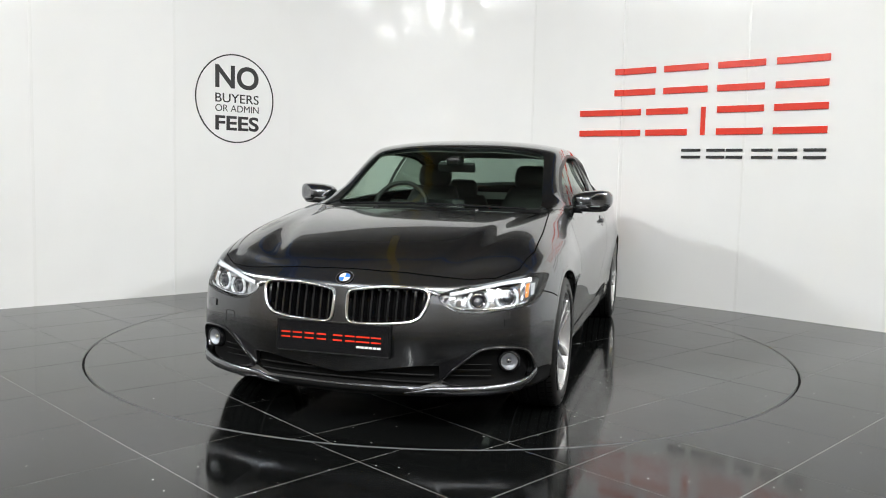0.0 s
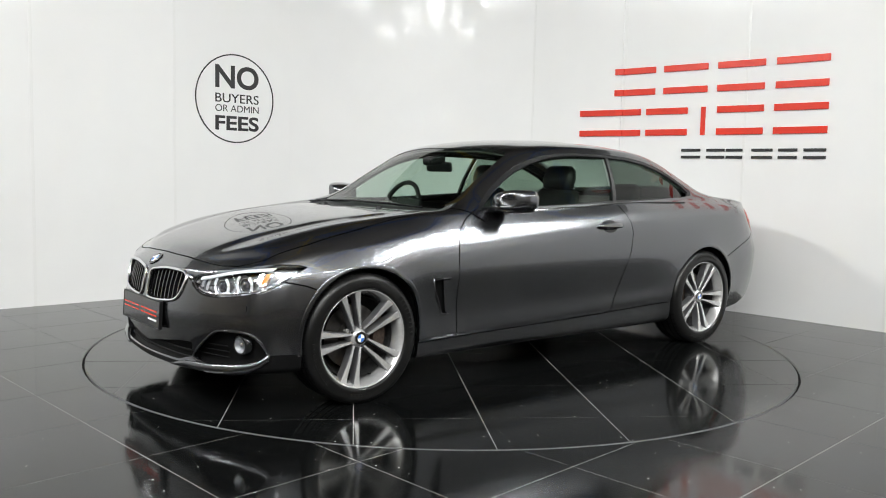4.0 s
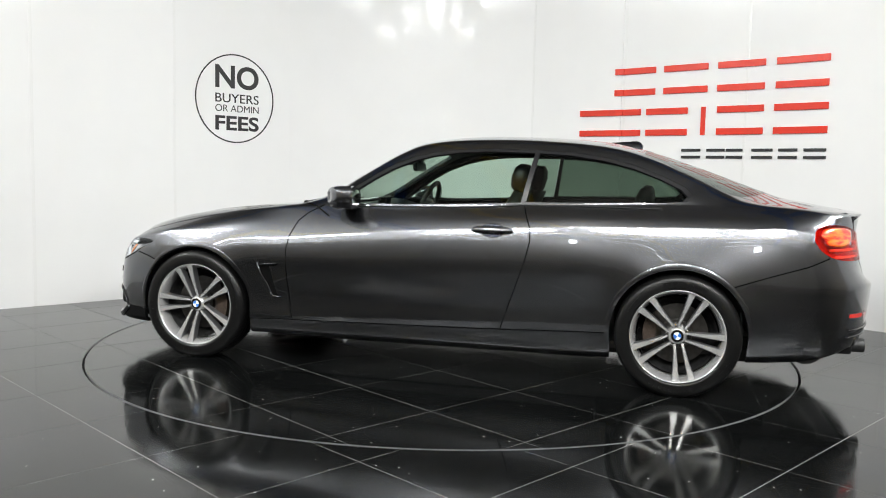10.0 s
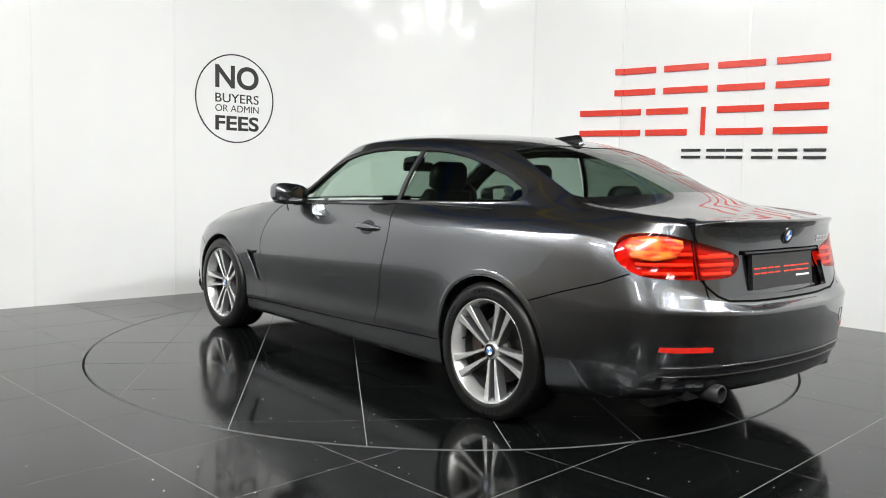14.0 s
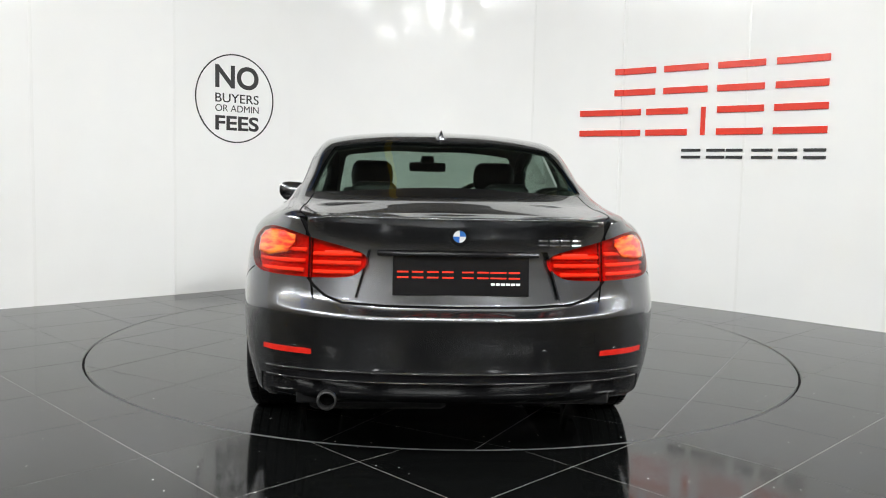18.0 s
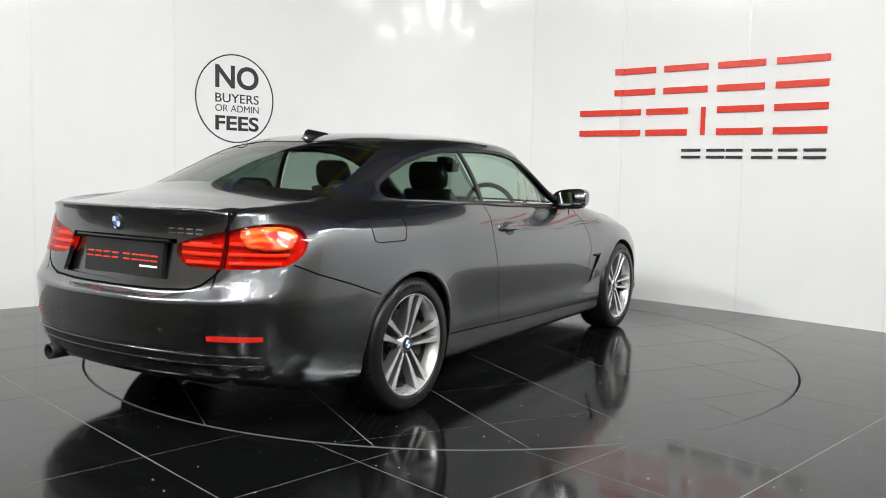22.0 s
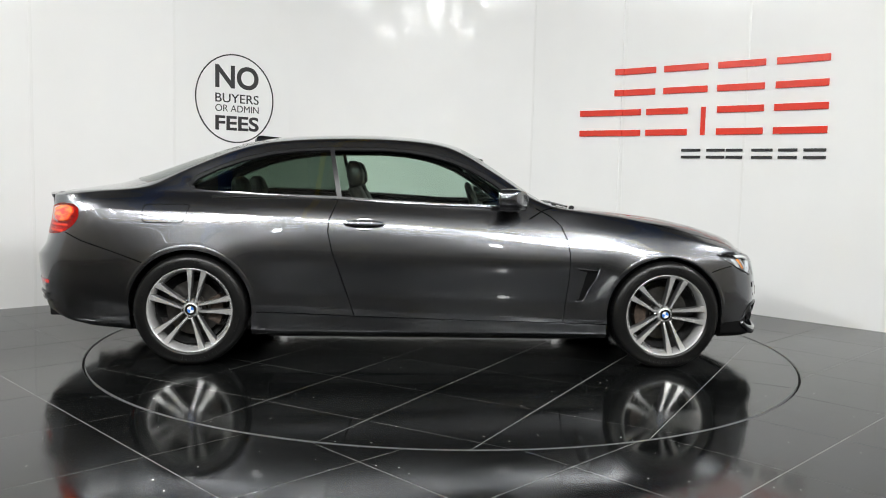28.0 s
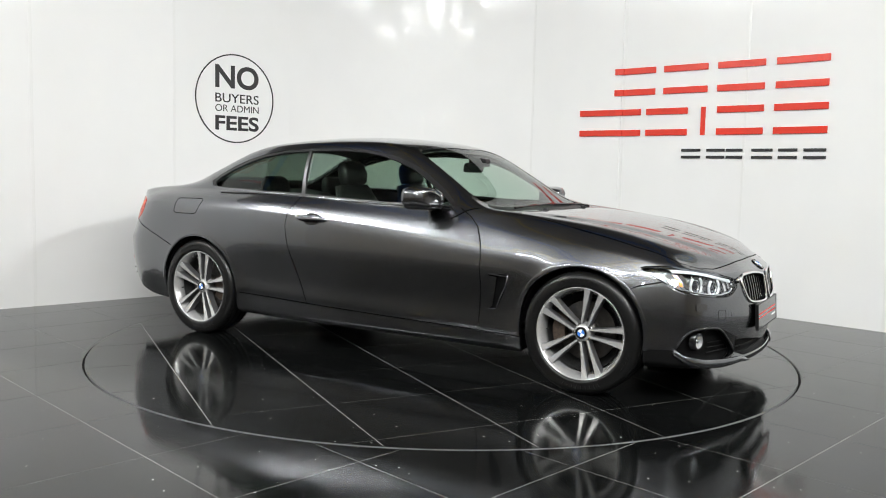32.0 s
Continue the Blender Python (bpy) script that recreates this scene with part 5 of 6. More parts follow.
def patch(y0, y1, lower, upper, s, front=False, lift=0.003, nu=14, nv=5):
    """A grid that lies on the nose or tail between two height lines given as functions of y."""
    bm = bmesh.new()
    rows = []
    for k in range(nu + 1):
        y = y0 + (y1 - y0) * k / nu
        lo, hi = lower(y), upper(y)
        rows.append([bm.verts.new(pierce(s * y, lo + (hi - lo) * i / nv, front, lift)[0]) for i in range(nv + 1)])
    for a, b in zip(rows, rows[1:]):
        for i in range(nv):
            bm.faces.new((a[i], b[i], b[i + 1], a[i + 1]))
    edge = [r[0] for r in rows] + rows[-1][1:] + [r[-1] for r in rows[-2::-1]] + rows[0][-2:0:-1]
    back = [bm.verts.new(v.co + Vector((-0.012 if front else 0.012, 0, 0))) for v in edge]
    for i in range(len(edge)):
        j = (i + 1) % len(edge)
        bm.faces.new((edge[i], edge[j], back[j], back[i]))
    return bm


for s in (1, -1):
    part("rear_reflector", patch(0.555, 0.748, lambda y: 0.452 + 0.05 * max(0, y - 0.70), lambda y: 0.474 - 0.10 * max(0, 0.58 - y), s), REDLENS, car, "red rear reflector")

# ---- badges and plates ----
p, n = on_skin(2.123, 0.0, 0.688)
add_roundel(car, 0.041, facing(p, Vector((n.x, 0, n.z))))
p, n = on_skin(-2.36, 0.0, 0.912)
add_roundel(car, 0.041, facing(p, Vector((n.x, 0, n.z))))


def bar_block(bm, x0, x1, z0, z1, y0=0.0, y1=0.0012):
    box(bm, x0, x1, y0, y1, z0, z1, 0.0004)


# word blocks on a dealer's plate, as fractions of its width
PLATE_WORDS = [-0.225, -0.168, -0.110, -0.052, 0.025, 0.083, 0.122, 0.152, 0.205]


def add_plate(m, wide, tall):
    plate = part("number_plate", prism(rounded(wide, tall, 0.006), 0.004), TRIM, car, "black dealer plate with red and white bars")
    me = plate.data
    me.transform(Matrix.Rotation(radians(-90), 4, "X"))
    me.flip_normals()
    plate.matrix_basis = m
    for k, x in enumerate(PLATE_WORDS):
        w = 0.020 if k == 6 else 0.044
        for z0, z1 in ((0.004, 0.0105), (-0.0175, -0.011)):
            bm = bmesh.new()
            bar_block(bm, -x - w / 2, -x + w / 2, z0 + 0.006, z1 + 0.006, 0.004, 0.0056)
            part("plate_bar", bm, RED, plate, "red bar")
    for k in range(6):
        bm = bmesh.new()
        x = -0.122 - 0.0195 * k
        bar_block(bm, x - 0.008, x + 0.008, -0.036, -0.027, 0.004, 0.0056)
        part("plate_bar", bm, WHITE, plate, "white bar")
    return plate


fp = facing(Vector((2.179, -0.026, 0.414)), Vector((1, 0, 0.06)))
pl_front = add_plate(fp @ Matrix.Rotation(0, 4, "Y"), 0.52, 0.132)
bm = bmesh.new()
for x0, x1, z0, z1 in ((-0.268, 0.268, 0.066, 0.071), (-0.268, 0.268, -0.071, -0.066), (-0.268, -0.262, -0.066, 0.066), (0.262, 0.268, -0.066, 0.066)):
    box(bm, x0, x1, -0.012, 0.006, z0, z1, 0.001)
part("plate_holder", bm, PLASTIC, pl_front)
pl_rear = add_plate(facing(Vector((-2.347, -0.012, 0.755)), Vector((-1, 0, 0.10))), 0.52, 0.15)
bm = bmesh.new()
box(bm, -0.263, 0.263, -0.016, 0.0, -0.078, 0.078, 0.003)
part("plate_backing", bm, PLASTIC, pl_rear)
hp = [pierce(y, 0.838, False, -0.004)[0] for y in np.linspace(-0.31, 0.31, 11)]
part("boot_grip", tube(hp, 0.010, 8), TRIM, car, "black boot handle strip")
# body-coloured lip along the boot's edge
bm = bmesh.new()
rows = []
for y in np.linspace(-0.572, 0.572, 45):
    e = pierce(y, 0.958, False)[0]
    rise = 0.016 * min(1.0, (0.60 - abs(y)) / 0.12)
    t1, t2 = on_skin(e.x + 0.085, y, 1.0, 0.001)[0], on_skin(e.x + 0.045, y, 1.0, 0.004)[0]
    rows.append([bm.verts.new(p) for p in (t1, t2, Vector((e.x + 0.012, y, e.z + 0.006 + rise)), Vector((e.x - 0.008, y, e.z + 0.004 + rise)), Vector((e.x - 0.011, y, e.z + rise)), Vector((e.x - 0.008, y, e.z - 0.006 + rise)), Vector((e.x + 0.006, y, e.z - 0.016)))])
for a, b in zip(rows, rows[1:]):
    for i in range(6):
        bm.faces.new((a[i], a[i + 1], b[i + 1], b[i]))
bm.faces.new(rows[0])
bm.faces.new(rows[-1][::-1])
part("boot_spoiler", bm, PAINT, car, "slim body-coloured lip on the boot edge", smooth=True)
# model letters on the boot, as plain chrome bars
for k in range(4):
    p, n = pierce(-0.325 - 0.045 * k, 0.884, False, 0.001)
    for dz in (0.009, -0.009):
        bm = bmesh.new()
        box(bm, -0.017, 0.017, 0, 0.003, dz - 0.0035, dz + 0.0035, 0.001)
        b = part("boot_badge_bar", bm, CHROME, car, "chrome bar")
        b.matrix_basis = facing(p, n)

# ---- tail lamps ----
for s in (1, -1):
    for key, outline in (("tail_outer", TAIL_OUTER), ("tail_inner", TAIL_INNER)):
        lamp = part("tail_lamp", shell.mesh(BY[CUT[key]], "tail_lamp", REDDEEP, (s,), inset=0.03), REDDEEP, car, "red and amber tail lamp")
        part("lens", shell.mesh(BY[CUT[key]], "lens", REDCLEAR, (s,), inset=-0.002, thick=0.03), REDCLEAR, lamp, "clear red lens")
        loop = [pierce(s * y, z, False, -0.002)[0] for y, z in outline if y < 0.80]
        if key == "tail_outer":
            rows = [(0.765, 0.60, 0.775), (0.80, 0.595, 0.785), (0.842, 0.59, 0.785)]
        else:
            rows = [(0.762, 0.40, 0.56), (0.797, 0.375, 0.56), (0.830, 0.37, 0.56)]
        for z, y0, y1 in rows:
            bar = [pierce(s * y, z, False, -0.014)[0] for y in np.linspace(y0, y1, 9)]
            part("light_bar", tube(bar, 0.0085, 8), REDGLOW, lamp, "bright red light bar", smooth=True)
        for z, y0, y1 in [(r[0] + 0.017, r[1], r[2]) for r in rows]:
            bar = [pierce(s * y, z, False, -0.006)[0] for y in np.linspace(y0, y1, 9)]
            part("rib", tube(bar, 0.0016, 5), REDDEEP, lamp)
        if key == "tail_outer":
            top = lambda y: np.interp(y, [0.60, 0.68, 0.73, 0.765, 0.785], [0.888, 0.909, 0.911, 0.900, 0.872])
            part("amber_reflector", patch(0.628, 0.785, lambda y: np.interp(y, [0.628, 0.66, 0.74, 0.785], [0.868, 0.826, 0.812, 0.822]), top, s, lift=0.0035, nu=14, nv=6), ORANGELENS, lamp, "amber indicator reflector", smooth=True)
        else:
            bm = bmesh.new()
            p, n = pierce(s * 0.46, 0.838, False, -0.012)
            box(bm, -0.055, 0.055, -0.003, 0.003, -0.006, 0.006, 0.002, facing(p, n))
            part("reversing_light", bm, WHITE, lamp, "pale reversing light strip")

# ---- side pieces ----


def flange_bm(cx, r, s):
    """A flat raised band round a wheel opening, rolled in at its inner edge."""
    bm = bmesh.new()
    rows = []
    for k in range(57):
        a = math.radians(-8 + 196 * k / 56)
        ends = min(1.0, 0.15 + min(k, 56 - k) / 9)
        row = []
        for d, lift in ((0.0, -0.020), (-0.001, -0.003), (0.002, 0.0004), (0.005, 0.0010), (0.018, 0.0008), (0.024, 0.0003), (0.028, -0.0012)):
            p = on_skin(cx + (r + d) * math.cos(a), s * 0.9, WHEEL_Z + 0.002 + (r + d) * math.sin(a), lift * ends if lift > 0 else lift)[0]
            row.append(bm.verts.new(p))
        rows.append(row)
    for a, b in zip(rows, rows[1:]):
        for i in range(len(a) - 1):
            bm.faces.new((a[i], a[i + 1], b[i + 1], b[i]))
    return bm


for s in (1, -1):
    m = facing(on_skin(-0.408, s * 0.9, 0.846)[0], on_skin(-0.408, s * 0.9, 0.846)[1])
    cup = part("door_handle", lathe([(0.0, 0.001), (0.5, 0.0012), (0.54, 0.0)], 28), TRIM, car, "grey pull handle in a dark cup")
    cup.data.transform(Matrix.Diagonal((0.135, 1.0, 0.075, 1)))
    cup.matrix_basis = m
    bm = bmesh.new()
    rows = []
    n_ = 14
    for k in range(n_ + 1):
        t = k / n_ * 2 - 1
        half = 0.019 * math.sqrt(max(0.02, 1 - abs(t) ** 3.2))
        lift = 0.034 * (1 - t ** 4) ** 0.5 + 0.002
        rows.append([bm.verts.new((0.123 * t, lift - 0.016 + 0.010 * math.sin(q), half * math.cos(q))) for q in [2 * math.pi * i / 10 for i in range(10)]])
    for a_, b_ in zip(rows, rows[1:]):
        for i in range(10):
            bm.faces.new((a_[i], a_[(i + 1) % 10], b_[(i + 1) % 10], b_[i]))
    bm.faces.new(rows[0])
    bm.faces.new(rows[-1][::-1])
    part("grip", bm, PAINT, cup, "painted grip", smooth=True)
    # mirror: painted cap above, black below, glass behind
    mirror = part("door_mirror", lathe([(0.0, 0.0), (0.02, 0.0), (0.024, 0.06), (0.0, 0.06)], 12), TRIM, car, "grey door mirror with black foot")
    mirror.matrix_basis = pose(0.44, s * 0.785, 0.945, 0, 0, 0 if s > 0 else 180)

    def cap_bm(cy, cz, wy, hz, dx, back):
        """A rounded shell, domed forwards and open behind, narrower towards the door."""
        bm = bmesh.new()
        rings = []
        for k in range(10):
            t = k / 9
            x = back + (dx - back) * t
            f = max(0.0, 1 - max(0.0, x / dx) ** 2.2) ** 0.5
            f = max(f, 0.06)
            ring = []
            for i in range(28):
                q = 2 * math.pi * i / 28
                c, v = math.cos(q), math.sin(q)
                yy = math.copysign(abs(c) ** 0.62, c)
                zz = math.copysign(abs(v) ** 0.70, v)
                zz = zz * (1.0 + 0.10 * yy) + 0.10 * yy
                ring.append(bm.verts.new((x - 0.03 * max(0.0, yy) ** 2, cy + wy * f * yy, cz + hz * (0.25 + 0.75 * f) * zz)))
            rings.append(ring)
        for a_, b_ in zip(rings, rings[1:]):
            for i in range(28):
                bm.faces.new((a_[i], a_[(i + 1) % 28], b_[(i + 1) % 28], b_[i]))
        bm.faces.new(rings[0])
        bm.faces.new(rings[-1][::-1])
        return bm

    flip = (lambda b: b) if s > 0 else (lambda b: (bmesh.ops.scale(b, vec=(-1, 1, 1), verts=b.verts), b)[1])
    part("cap", flip(cap_bm(0.114, 0.056, 0.120, 0.060, 0.108, -0.052)), PAINT, mirror, "painted mirror cap", smooth=True)
    part("lower_shell", flip(cap_bm(0.104, 0.014, 0.108, 0.027, 0.100, -0.050)), TRIM, mirror, "black lower shell", smooth=True)
    q = [(0.03 + 0.16 * t, t) for t in np.linspace(0, 1, 7)]
    strip = [((1 if s > 0 else -1) * (0.098 * (1 - max(0, (t - 0.55) / 0.45) ** 2.4) ** 0.5 * (0.8 + 0.2 * min(1, t / 0.25)) - 0.004), y, 0.026) for y, t in q]
    part("indicator", tube(strip, 0.0035, 6), SATIN, mirror, "bright indicator strip", smooth=True)
    bm = prism(rounded(0.155, 0.085, 0.022), 0.003)
    bmesh.ops.rotate(bm, verts=bm.verts, cent=(0, 0, 0), matrix=Matrix.Rotation(radians(90), 3, "X"))
    bmesh.ops.rotate(bm, verts=bm.verts, cent=(0, 0, 0), matrix=Matrix.Rotation(radians(90), 3, "Z"))
    g = part("mirror_glass", bm, MIRROR, mirror, "mirror glass")
    g.location = ((-0.056 if s > 0 else 0.056), 0.112, 0.052)
    # triangular sail panel before the side window
    bm = bmesh.new()
    box(bm, -0.05, 0.10, -0.012, 0.014, -0.012, 0.012, 0.005)
    part("mirror_arm", bm, TRIM, mirror)
    # seal along the belt
    belt = [on_skin(x, s * 0.8, z, 0.003)[0] for x, z in ((0.55, 0.951), (0.3, 0.950), (0.0, 0.954), (-0.3, 0.966), (-0.56, 0.982), (-0.9, 0.990), (-1.3, 0.999))]
    part("belt_seal", tube(belt, 0.004, 6), SATINBLACK, car)
    # bright edge of the wing vent
    vent = [on_skin(x, s * 0.9, z, 0.0015)[0] for x, z in ((0.985, 0.600), (0.966, 0.533), (0.93, 0.47), (0.90, 0.401), (0.85, 0.396))]
    part("vent_edge", tube(vent, 0.0042, 8), PAINT, car, smooth=True)
    vent = [on_skin(x, s * 0.9, z, 0.002)[0] for x, z in ((0.975, 0.590), (0.92, 0.594), (0.862, 0.598))]
    part("vent_fin", tube(vent, 0.0045, 8), TRIM, car, smooth=True)
    # rolled flanges of the wheel openings
    for cx, r in ((FRONT_ARCH, 0.353), (-HALF_BASE, 0.353)):
        part("arch_flange", flange_bm(cx, r, s), PAINT, car, "rolled painted edge of the wheel opening", smooth=True)
flap = [on_skin(x, -0.86, z, 0.0)[0] for x, z in ((-1.655, 0.953), (-1.53, 0.957), (-1.43, 0.955), (-1.415, 0.935), (-1.425, 0.89), (-1.445, 0.832), (-1.465, 0.822), (-1.65, 0.823), (-1.675, 0.835), (-1.68, 0.89), (-1.673, 0.94))]
part("fuel_flap", tube(flap, 0.0026, 6, True), GAP, car, "outline gap of the fuel flap")

for z, r in ((0.390, 0.006), (0.353, 0.005)):
    bar = [pierce(y, z - 0.03 * max(0, abs(y) - 0.62), False, 0.005)[0] for y in np.linspace(-0.735, 0.735, 41)]
    part("strip_edge", tube(bar, r, 8), TRIM, car, "gloss black moulding edge", smooth=True)

# small covers over the towing eyes, and the door locks
for y, z, front in ((-0.60, 0.455, True), (-0.50, 0.52, False)):
    p, n = pierce(y, z, front, 0.0)
    loop = [p + facing(Vector((0, 0, 0)), n) @ Vector((x, 0.0, v)) for x, v in rounded(0.062, 0.052, 0.012, 3)]
    part("tow_cover_gap", tube(loop, 0.0011, 5, True), GAP, car)
p, n = on_skin(-0.535, -0.9, 0.858, 0.0)
lock = part("door_lock", lathe([(0.0, 0.003), (0.009, 0.0026), (0.011, 0.0)], 18), CHROME, car, "round chrome key lock")
lock.matrix_basis = facing(p, n)

# ---- tail pipe, fin, wipers ----
pipe = part("tail_pipe", lathe([(0.030, 0.0), (0.036, 0.0), (0.038, 0.004), (0.038, 0.16), (0.030, 0.16), (0.030, 0.0)], 28, "x"), DARKMETAL, car, "dark steel tail pipe", smooth=True)
pipe.location = (-2.385, 0.495, 0.272)
part("pipe_bore", lathe([(0.0, 0.05), (0.030, 0.05)], 28, "x"), GAP, pipe)
fin = bmesh.new()
rows = []
for k in range(12):
    t = k / 11
    h = 0.060 * (t ** 1.05) * (1 if t < 0.72 else (1 - ((t - 0.72) / 0.28) ** 2 * 0.62))
    w = 0.030 * (0.35 + 0.65 * math.sin(math.pi * min(0.62, t * 0.62 + 0.06)))
    x = 0.10 - 0.19 * t
    rows.append([fin.verts.new(p) for p in ((x, -w, -0.012), (x, -w * 0.9, 0.004), (x, -w * 0.35, 0.45 * h + 0.003), (x, 0, h + 0.004), (x, w * 0.35, 0.45 * h + 0.003), (x, w * 0.9, 0.004), (x, w, -0.012))])
for a, b in zip(rows, rows[1:]):
    for i in range(6):
        fin.faces.new((a[i], a[i + 1], b[i + 1], b[i]))
fin.faces.new(rows[0])
fin.faces.new(rows[-1][::-1])
f = part("roof_fin", fin, PAINT, car, "shark-fin aerial", smooth=True)
f.matrix_basis = pose(-1.085, 0, on_skin(-1.085, 0, 1.33)[0].z - 0.004, 0, -13, 0)
for y0, y1 in ((-0.55, 0.05), (0.02, 0.56)):
    arm = [(0.845 - 0.03 * abs(t) + 0.0, y, on_skin(0.815, y, 0.96, 0.012)[0].z) for t, y in [(k / 6, y0 + (y1 - y0) * k / 6) for k in range(7)]]
    part("wiper", tube(arm, 0.007, 6), TRIM, car, "black wiper")
for s in (1, -1):
    j = part("washer_jet", lathe([(0.0, 0.016), (0.014, 0.012), (0.020, 0.0)], 12, "z"), PLASTIC, car)
    j.location = (0.93, s * 0.30, on_skin(0.93, s * 0.30, 0.94)[0].z)

# ---- under the car ----
bm = bmesh.new()
box(bm, -1.90, 1.90, -0.50, 0.50, 0.135, 0.22, 0.01)
box(bm, -0.98, 0.98, -0.72, 0.72, 0.143, 0.24, 0.01)
box(bm, 1.55, 2.04, -0.50, 0.50, 0.165, 0.24, 0.01)
box(bm, -2.30, -1.60, -0.62, 0.62, 0.24, 0.30, 0.01)
part("underbody", bm, PLASTIC, car, "black underbody tray")
part("silencer", lathe([(0.0, -0.28), (0.10, -0.28), (0.11, -0.26), (0.11, 0.26), (0.10, 0.28), (0.0, 0.28)], 20, "y"), DARKMETAL, car).matrix_basis = pose(-2.08, 0.30, 0.27)
for wx in (HALF_BASE, -HALF_BASE):
    part("axle", tube([(wx, -0.70, 0.31), (wx, 0.70, 0.31)], 0.03, 10), DARKMETAL, car)

# ---- inside ----
lining = [f for f in PIECES["roof"] if f[shell.zone] == 3 and f.calc_center_median().z > 1.02]
part("headlining", shell.mesh(lining, "headlining", HEADLINER, (1, -1), inset=0.028), HEADLINER, car, "grey cloth headlining")
for s in (1, -1):
    part("door_lining", shell.mesh(PIECES["door"], "door_lining", LEATHER, (s,), inset=0.06), LEATHER, car, "black door lining")
bm = bmesh.new()
box(bm, -1.6, 0.9, -0.78, 0.78, 0.22, 0.26)
part("cabin_floor", bm, LEATHER, car)


def loft(sections):
    bm = bmesh.new()
    rings = [[bm.verts.new(p) for p in sec] for sec in sections]
    m = len(rings[0])
    for a, b in zip(rings, rings[1:]):
        for i in range(m):
            bm.faces.new((a[i], a[(i + 1) % m], b[(i + 1) % m], b[i]))
    bm.faces.new(rings[0])
    bm.faces.new(rings[-1][::-1])
    return bm


dash_sections = []
for y in np.linspace(-0.74, 0.74, 15):
    hump = 0.045 * math.exp(-((y + 0.36) / 0.17) ** 2)
    dash_sections.append([(0.86, y, 0.55), (0.84, y, 0.90), (0.70, y, 0.935), (0.56, y, 0.935 + hump * 0.6), (0.47, y, 0.915 + hump), (0.42, y, 0.86), (0.44, y, 0.72), (0.50, y, 0.55)])
part("dashboard", loft(dash_sections), LEATHER, car, "black moulded dashboard", smooth=True)
bm = bmesh.new()
box(bm, -0.010, 0.010, -0.12, 0.12, -0.047, 0.047, 0.006)
s_ = part("display", bm, TRIM, car, "centre display")
s_.matrix_basis = pose(0.50, 0.0, 0.938, 0, -10, 0)
wheel_rim = [(0.0, 0.185 * math.cos(2 * math.pi * k / 32), 0.185 * math.sin(2 * math.pi * k / 32)) for k in range(32)]
steer = part("steering_wheel", tube(wheel_rim, 0.016, 10, True), LEATHER, car, "black leather steering wheel", smooth=True)
steer.matrix_basis = pose(0.30, -0.37, 0.905, 0, -22, 0)
bm = bmesh.new()
box(bm, -0.01, 0.03, -0.17, 0.17, -0.022, 0.022, 0.008)
box(bm, -0.01, 0.03, -0.02, 0.02, -0.17, 0.0, 0.008)
box(bm, -0.025, 0.05, -0.07, 0.07, -0.055, 0.055, 0.02)
part("spokes_and_pad", bm, LEATHER, steer)
bm = bmesh.new()
box(bm, -0.016, 0.012, -0.125, 0.125, -0.032, 0.032, 0.014)
rv = part("rear_view_mirror", bm, PLASTIC, car, "black rear-view mirror")
rv.matrix_basis = pose(0.26, 0.0, 1.185, 0, 8, 0)
bm = bmesh.new()
box(bm, -0.03, 0.10, -0.045, 0.045, 0.02, 0.075, 0.015)
part("mirror_stalk", bm, PLASTIC, rv)


def cushion(rows, width, round_=0.35):
    """A padded panel: rows of (x, z, half thickness, width scale) swept along its length."""
    secs = []
    for x, z, h, w, tx, tz in rows:
        sec = []
        for i in range(16):
            q = 2 * math.pi * i / 16
            c, s2 = math.cos(q), math.sin(q)
            yy = width * w * math.copysign(abs(c) ** 0.5, c)
            hh = h * math.copysign(abs(s2) ** 0.6, s2)
            sec.append((x + tx * hh, yy, z + tz * hh))
        secs.append(sec)
    return loft(secs)


def add_seat(x, y, rear=False):
    w = 0.25 if not rear else 0.29
    top = 1.045 if not rear else 0.965
    lean = -0.30
    seat = part("rear_seat" if rear else "front_seat", cushion([(x + 0.42, 0.48, 0.05, 0.9, 0, 1), (x + 0.38, 0.50, 0.085, 1, 0, 1), (x + 0.1, 0.49, 0.09, 1, 0, 1), (x - 0.05, 0.47, 0.07, 0.95, 0, 1)], w), LEATHER, car, "black leather seat", smooth=True)
    rows = []
    for t in np.linspace(0, 1, 7):
        rows.append((x + lean * 0.9 * t - 0.02, 0.50 + (top - 0.50) * t, 0.065 - 0.025 * t, 1.0 if t < 0.6 else 1.0 - 0.35 * (t - 0.6) / 0.4, 1, 0.25))
    part("backrest", cushion(rows, w), LEATHER, seat, smooth=True)
    hx = x + lean * 0.95
    zr = top + (0.085 if not rear else 0.05)
    rows = [(hx + 0.005, zr - 0.085, 0.03, 0.75, 1, 0.15), (hx + 0.01, zr - 0.06, 0.048, 0.95, 1, 0.15), (hx, zr, 0.055, 1.0, 1, 0.15), (hx - 0.012, zr + 0.055, 0.045, 0.92, 1, 0.15), (hx - 0.018, zr + 0.08, 0.02, 0.7, 1, 0.15)]
    part("headrest", cushion(rows, 0.125), LEATHER, seat, smooth=True)
    for d in (-0.05, 0.05):
        part("headrest_post", tube([(hx + 0.004, d, top - 0.03), (hx, d, zr - 0.05)], 0.006, 8), CHROME, seat)
    if y:
        seat.location = (0, y, 0)
    return seat


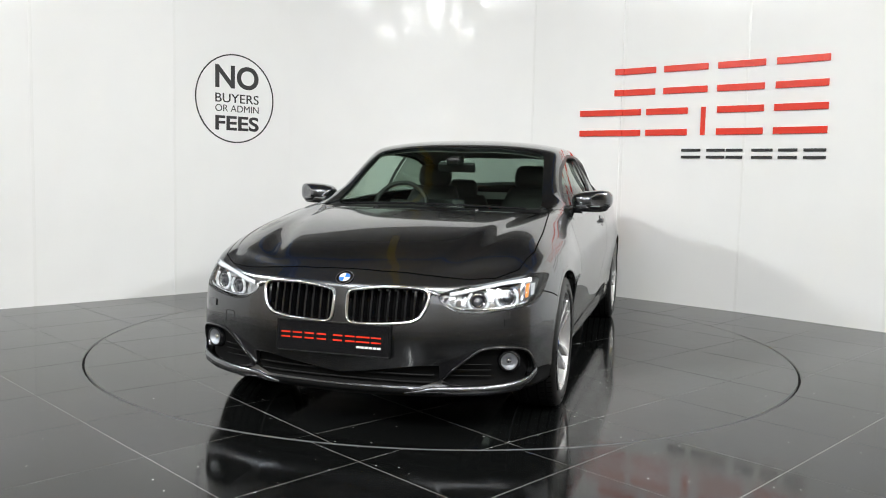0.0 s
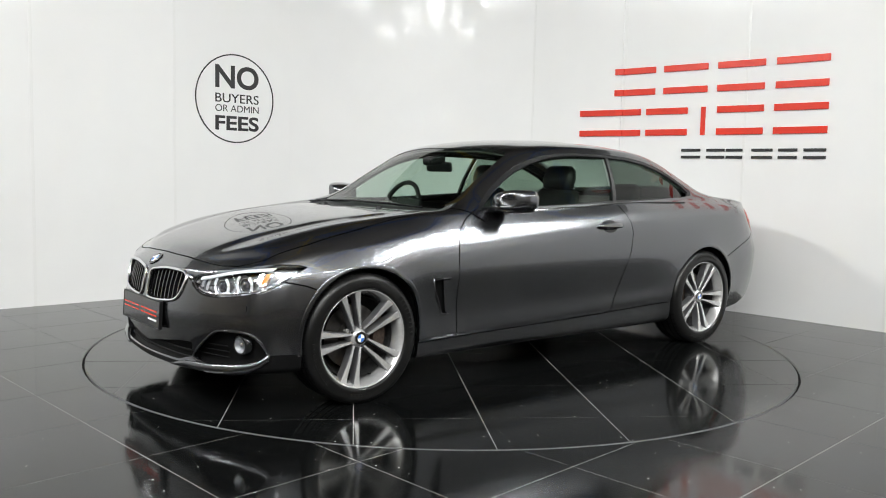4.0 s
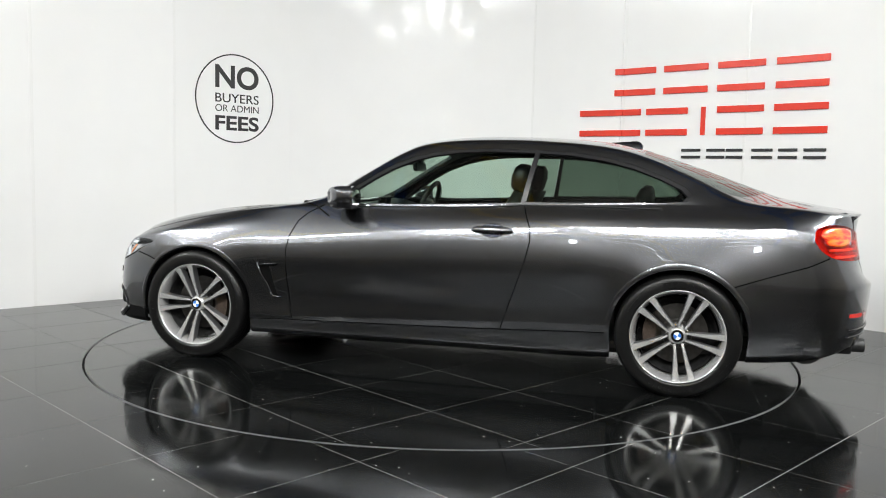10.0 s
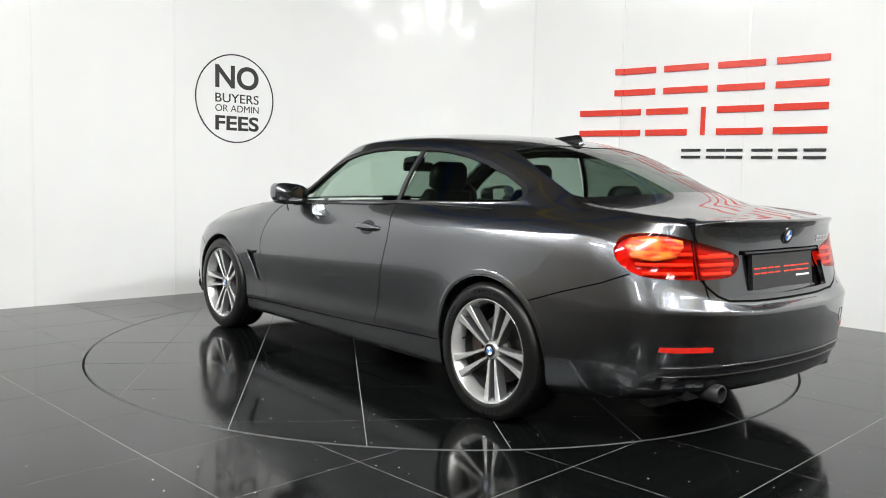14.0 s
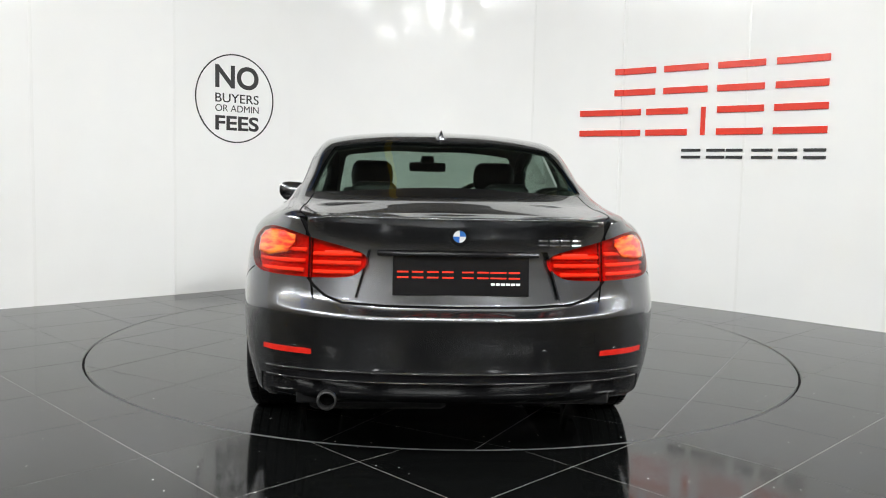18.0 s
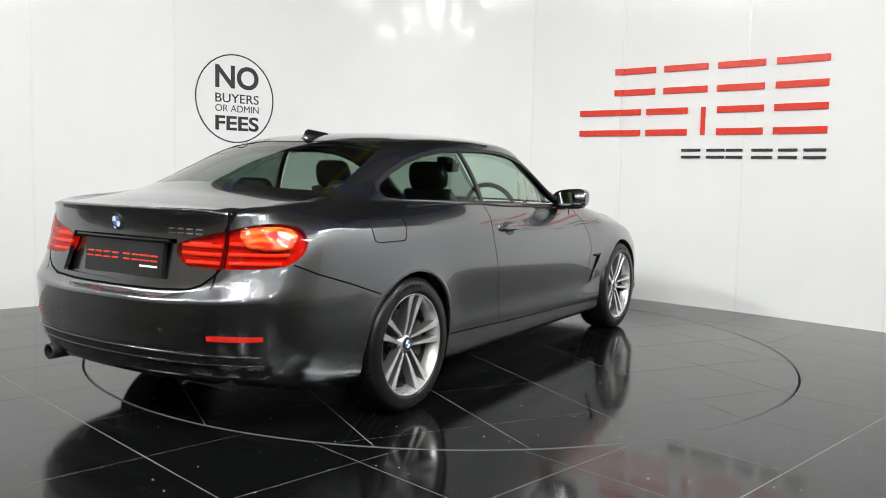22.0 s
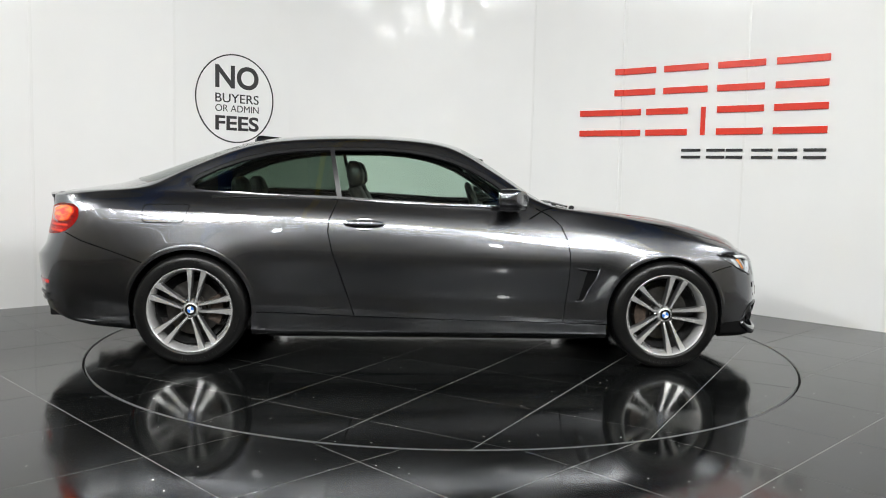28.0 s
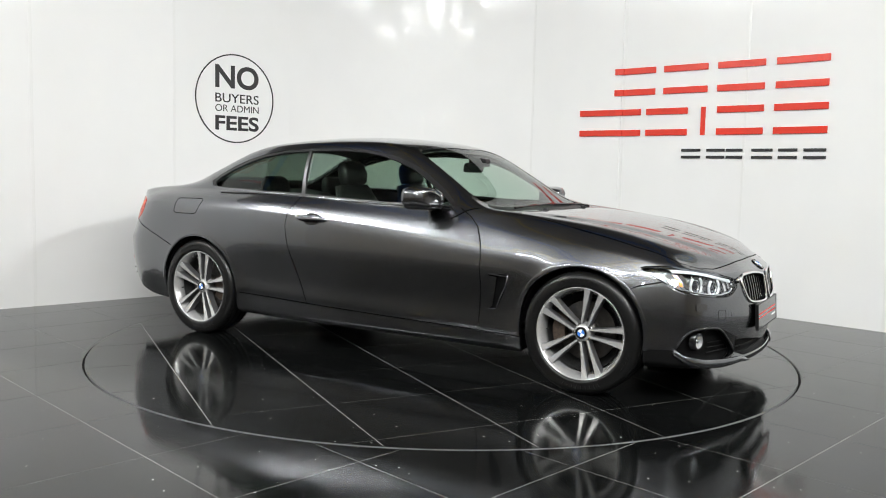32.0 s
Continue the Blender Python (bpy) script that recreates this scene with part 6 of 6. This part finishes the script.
for s in (1, -1):
    add_seat(-0.20, s * 0.365)
    add_seat(-0.92, s * 0.34, True)
part("parcel_shelf", loft([[(-1.25, y, 0.94), (-1.72, y, 0.99), (-1.72, y, 0.96), (-1.25, y, 0.90)] for y in np.linspace(-0.58, 0.58, 5)]), LEATHER, car)

# ---- signs on the wall ----


def wall_pose(k, along, z, lift=0.0):
    """A pose on panel k of the wall: x along it, y out of it towards the room, z up."""
    (x0, y0), (x1, y1) = WALL_PTS[k], WALL_PTS[k + 1]
    a = math.atan2(y1 - y0, x1 - x0)
    return pose(x0, y0, z, 0, 0, math.degrees(a)) @ pose(along, -lift, 0)


def lettering(text, size, m, mat, parent, width, height, weight=0.0):
    """Flat raised letters that fill width by height, standing on the wall."""
    cu = bpy.data.curves.new("letters", "FONT")
    cu.body, cu.size, cu.extrude, cu.offset = text, size, 0.0015, weight
    ob = bpy.data.objects.new("letters", cu)
    scene.collection.objects.link(ob)
    me = bpy.data.meshes.new_from_object(ob.evaluated_get(bpy.context.evaluated_depsgraph_get()))
    bpy.data.objects.remove(ob)
    co = np.array([v.co[:] for v in me.vertices])
    lo, hi = co.min(0), co.max(0)
    me.transform(Matrix.Diagonal((width / (hi[0] - lo[0]), height / (hi[1] - lo[1]), 1, 1)) @ Matrix.Translation((-lo[0], -lo[1], 0)))
    me.materials.clear()
    me.materials.append(mat)
    o = part("lettering", me, mat, parent)
    o.matrix_basis = m @ pose(0, 0, 0, 90, 0, 0)
    return o


round_sign = thing("wall_sign", "round black outline sign with black capitals on the white wall", "sign")
cxs, czs = 0.602, 1.792
ring = part("ring", lathe([(0.397, -0.002), (0.409, -0.002), (0.409, 0.002), (0.397, 0.002)], 96, "y", True), BLACKSIGN, round_sign)
ring.matrix_basis = wall_pose(4, cxs, czs, 0.0025)
for text, a0, a1, z0, z1, wt in (("NO", 0.394, 0.846, 1.883, 2.096, 0.025), ("BUYERS", 0.394, 0.848, 1.753, 1.836, 0.004), ("OR ADMIN", 0.394, 0.848, 1.669, 1.732, -0.004), ("FEES", 0.394, 0.848, 1.497, 1.633, 0.025)):
    lettering(text, 1.0, wall_pose(4, a0, z0, 0.002), BLACKSIGN, round_sign, a1 - a0, z1 - z0, wt)

# the dealer's wordmark: plain raised bars, one pair of bars for each character
wordmark = thing("wordmark_sign", "raised red and black bars of a dealer's wordmark", "sign")


def run(k, a):
    """Carry a distance along panel k on to the panels after it."""
    while True:
        (x0, y0), (x1, y1) = WALL_PTS[k], WALL_PTS[k + 1]
        length = math.hypot(x1 - x0, y1 - y0)
        if a < length:
            return k, a
        k, a = k + 1, a - length


LEN8 = math.hypot(WALL_PTS[9][0] - WALL_PTS[8][0], WALL_PTS[9][1] - WALL_PTS[8][1])
LEN9 = math.hypot(WALL_PTS[10][0] - WALL_PTS[9][0], WALL_PTS[10][1] - WALL_PTS[9][1])
# start and end along the wall, counted from the foot of panel 9
ROWS = [(RED, 0.016, 1.908, 2.160, 0.056, [(-0.09, 0.321), (0.405, 0.822), (0.913, LEN9 + 0.160), (LEN9 + 0.256, LEN9 + 0.684)]),
        (RED, 0.016, 1.533, 1.780, 0.056, [(-0.45, 0.185), (0.243, 0.648), (0.777, 0.816), (0.922, LEN9 + 0.163), (LEN9 + 0.254, LEN9 + 0.691)]),
        (BLACKSIGN, 0.012, 1.327, 1.412, 0.024, [(0.606, 0.784), (0.841, 1.006), (1.02, 1.165), (LEN9 + 0.076, LEN9 + 0.257), (LEN9 + 0.305, LEN9 + 0.463), (LEN9 + 0.514, LEN9 + 0.692)])]


def sign_bar(mat, a0, a1, z0, z1, deep):
    pieces = []
    while a1 - a0 > 1e-4:
        k, a = run(8, a0 + LEN8)
        (x0, y0), (x1, y1) = WALL_PTS[k], WALL_PTS[k + 1]
        step = min(a1 - a0, math.hypot(x1 - x0, y1 - y0) - a)
        pieces.append((k, a, a + step))
        a0 += max(step, 1e-3)
    bm = bmesh.new()
    for k, a, b in pieces:
        if b - a > 0.002:
            box(bm, 0, b - a, 0.0, deep, z0, z1, 0.0012, wall_pose(k, a, 0, deep + (0.011 if k == 8 else 0.001)))
    part("bar", bm, mat, wordmark, "red bar" if mat == RED else "black bar")


for mat, deep, z0, z1, thick, spans in ROWS:
    for a0, a1 in spans:
        if a1 - a0 < 0.08:
            sign_bar(mat, a0, a1, z0, z1, deep)
            continue
        sign_bar(mat, a0, a1, z1 - thick, z1, deep)
        sign_bar(mat, a0, a1, z0, z0 + thick, deep)


# ---- what moves ----
TURN = [(0.0, 254.07), (2.0, 236.39), (6.0, 201.21), (9.0, 174.89), (13.0, 139.32), (17.0, 103.08), (19.0, 85.02), (23.0, 48.84), (28.0, 3.7), (30.0, -13.6), (32.0, -31.0)]
CAR_AT = (-0.108, 0.117)


def motions():
    times = [0.5 * k for k in range(65)]
    angles = spline([t for t, a in TURN], [a for t, a in TURN], np.array(times))
    walk(turntable, [(t, pose(0, 0, 0, 0, 0, float(a))) for t, a in zip(times, angles)])
    walk(car, [(t, pose(0, 0, 0, 0, 0, float(a)) @ pose(CAR_AT[0], CAR_AT[1], 0)) for t, a in zip(times, angles)])


motions()
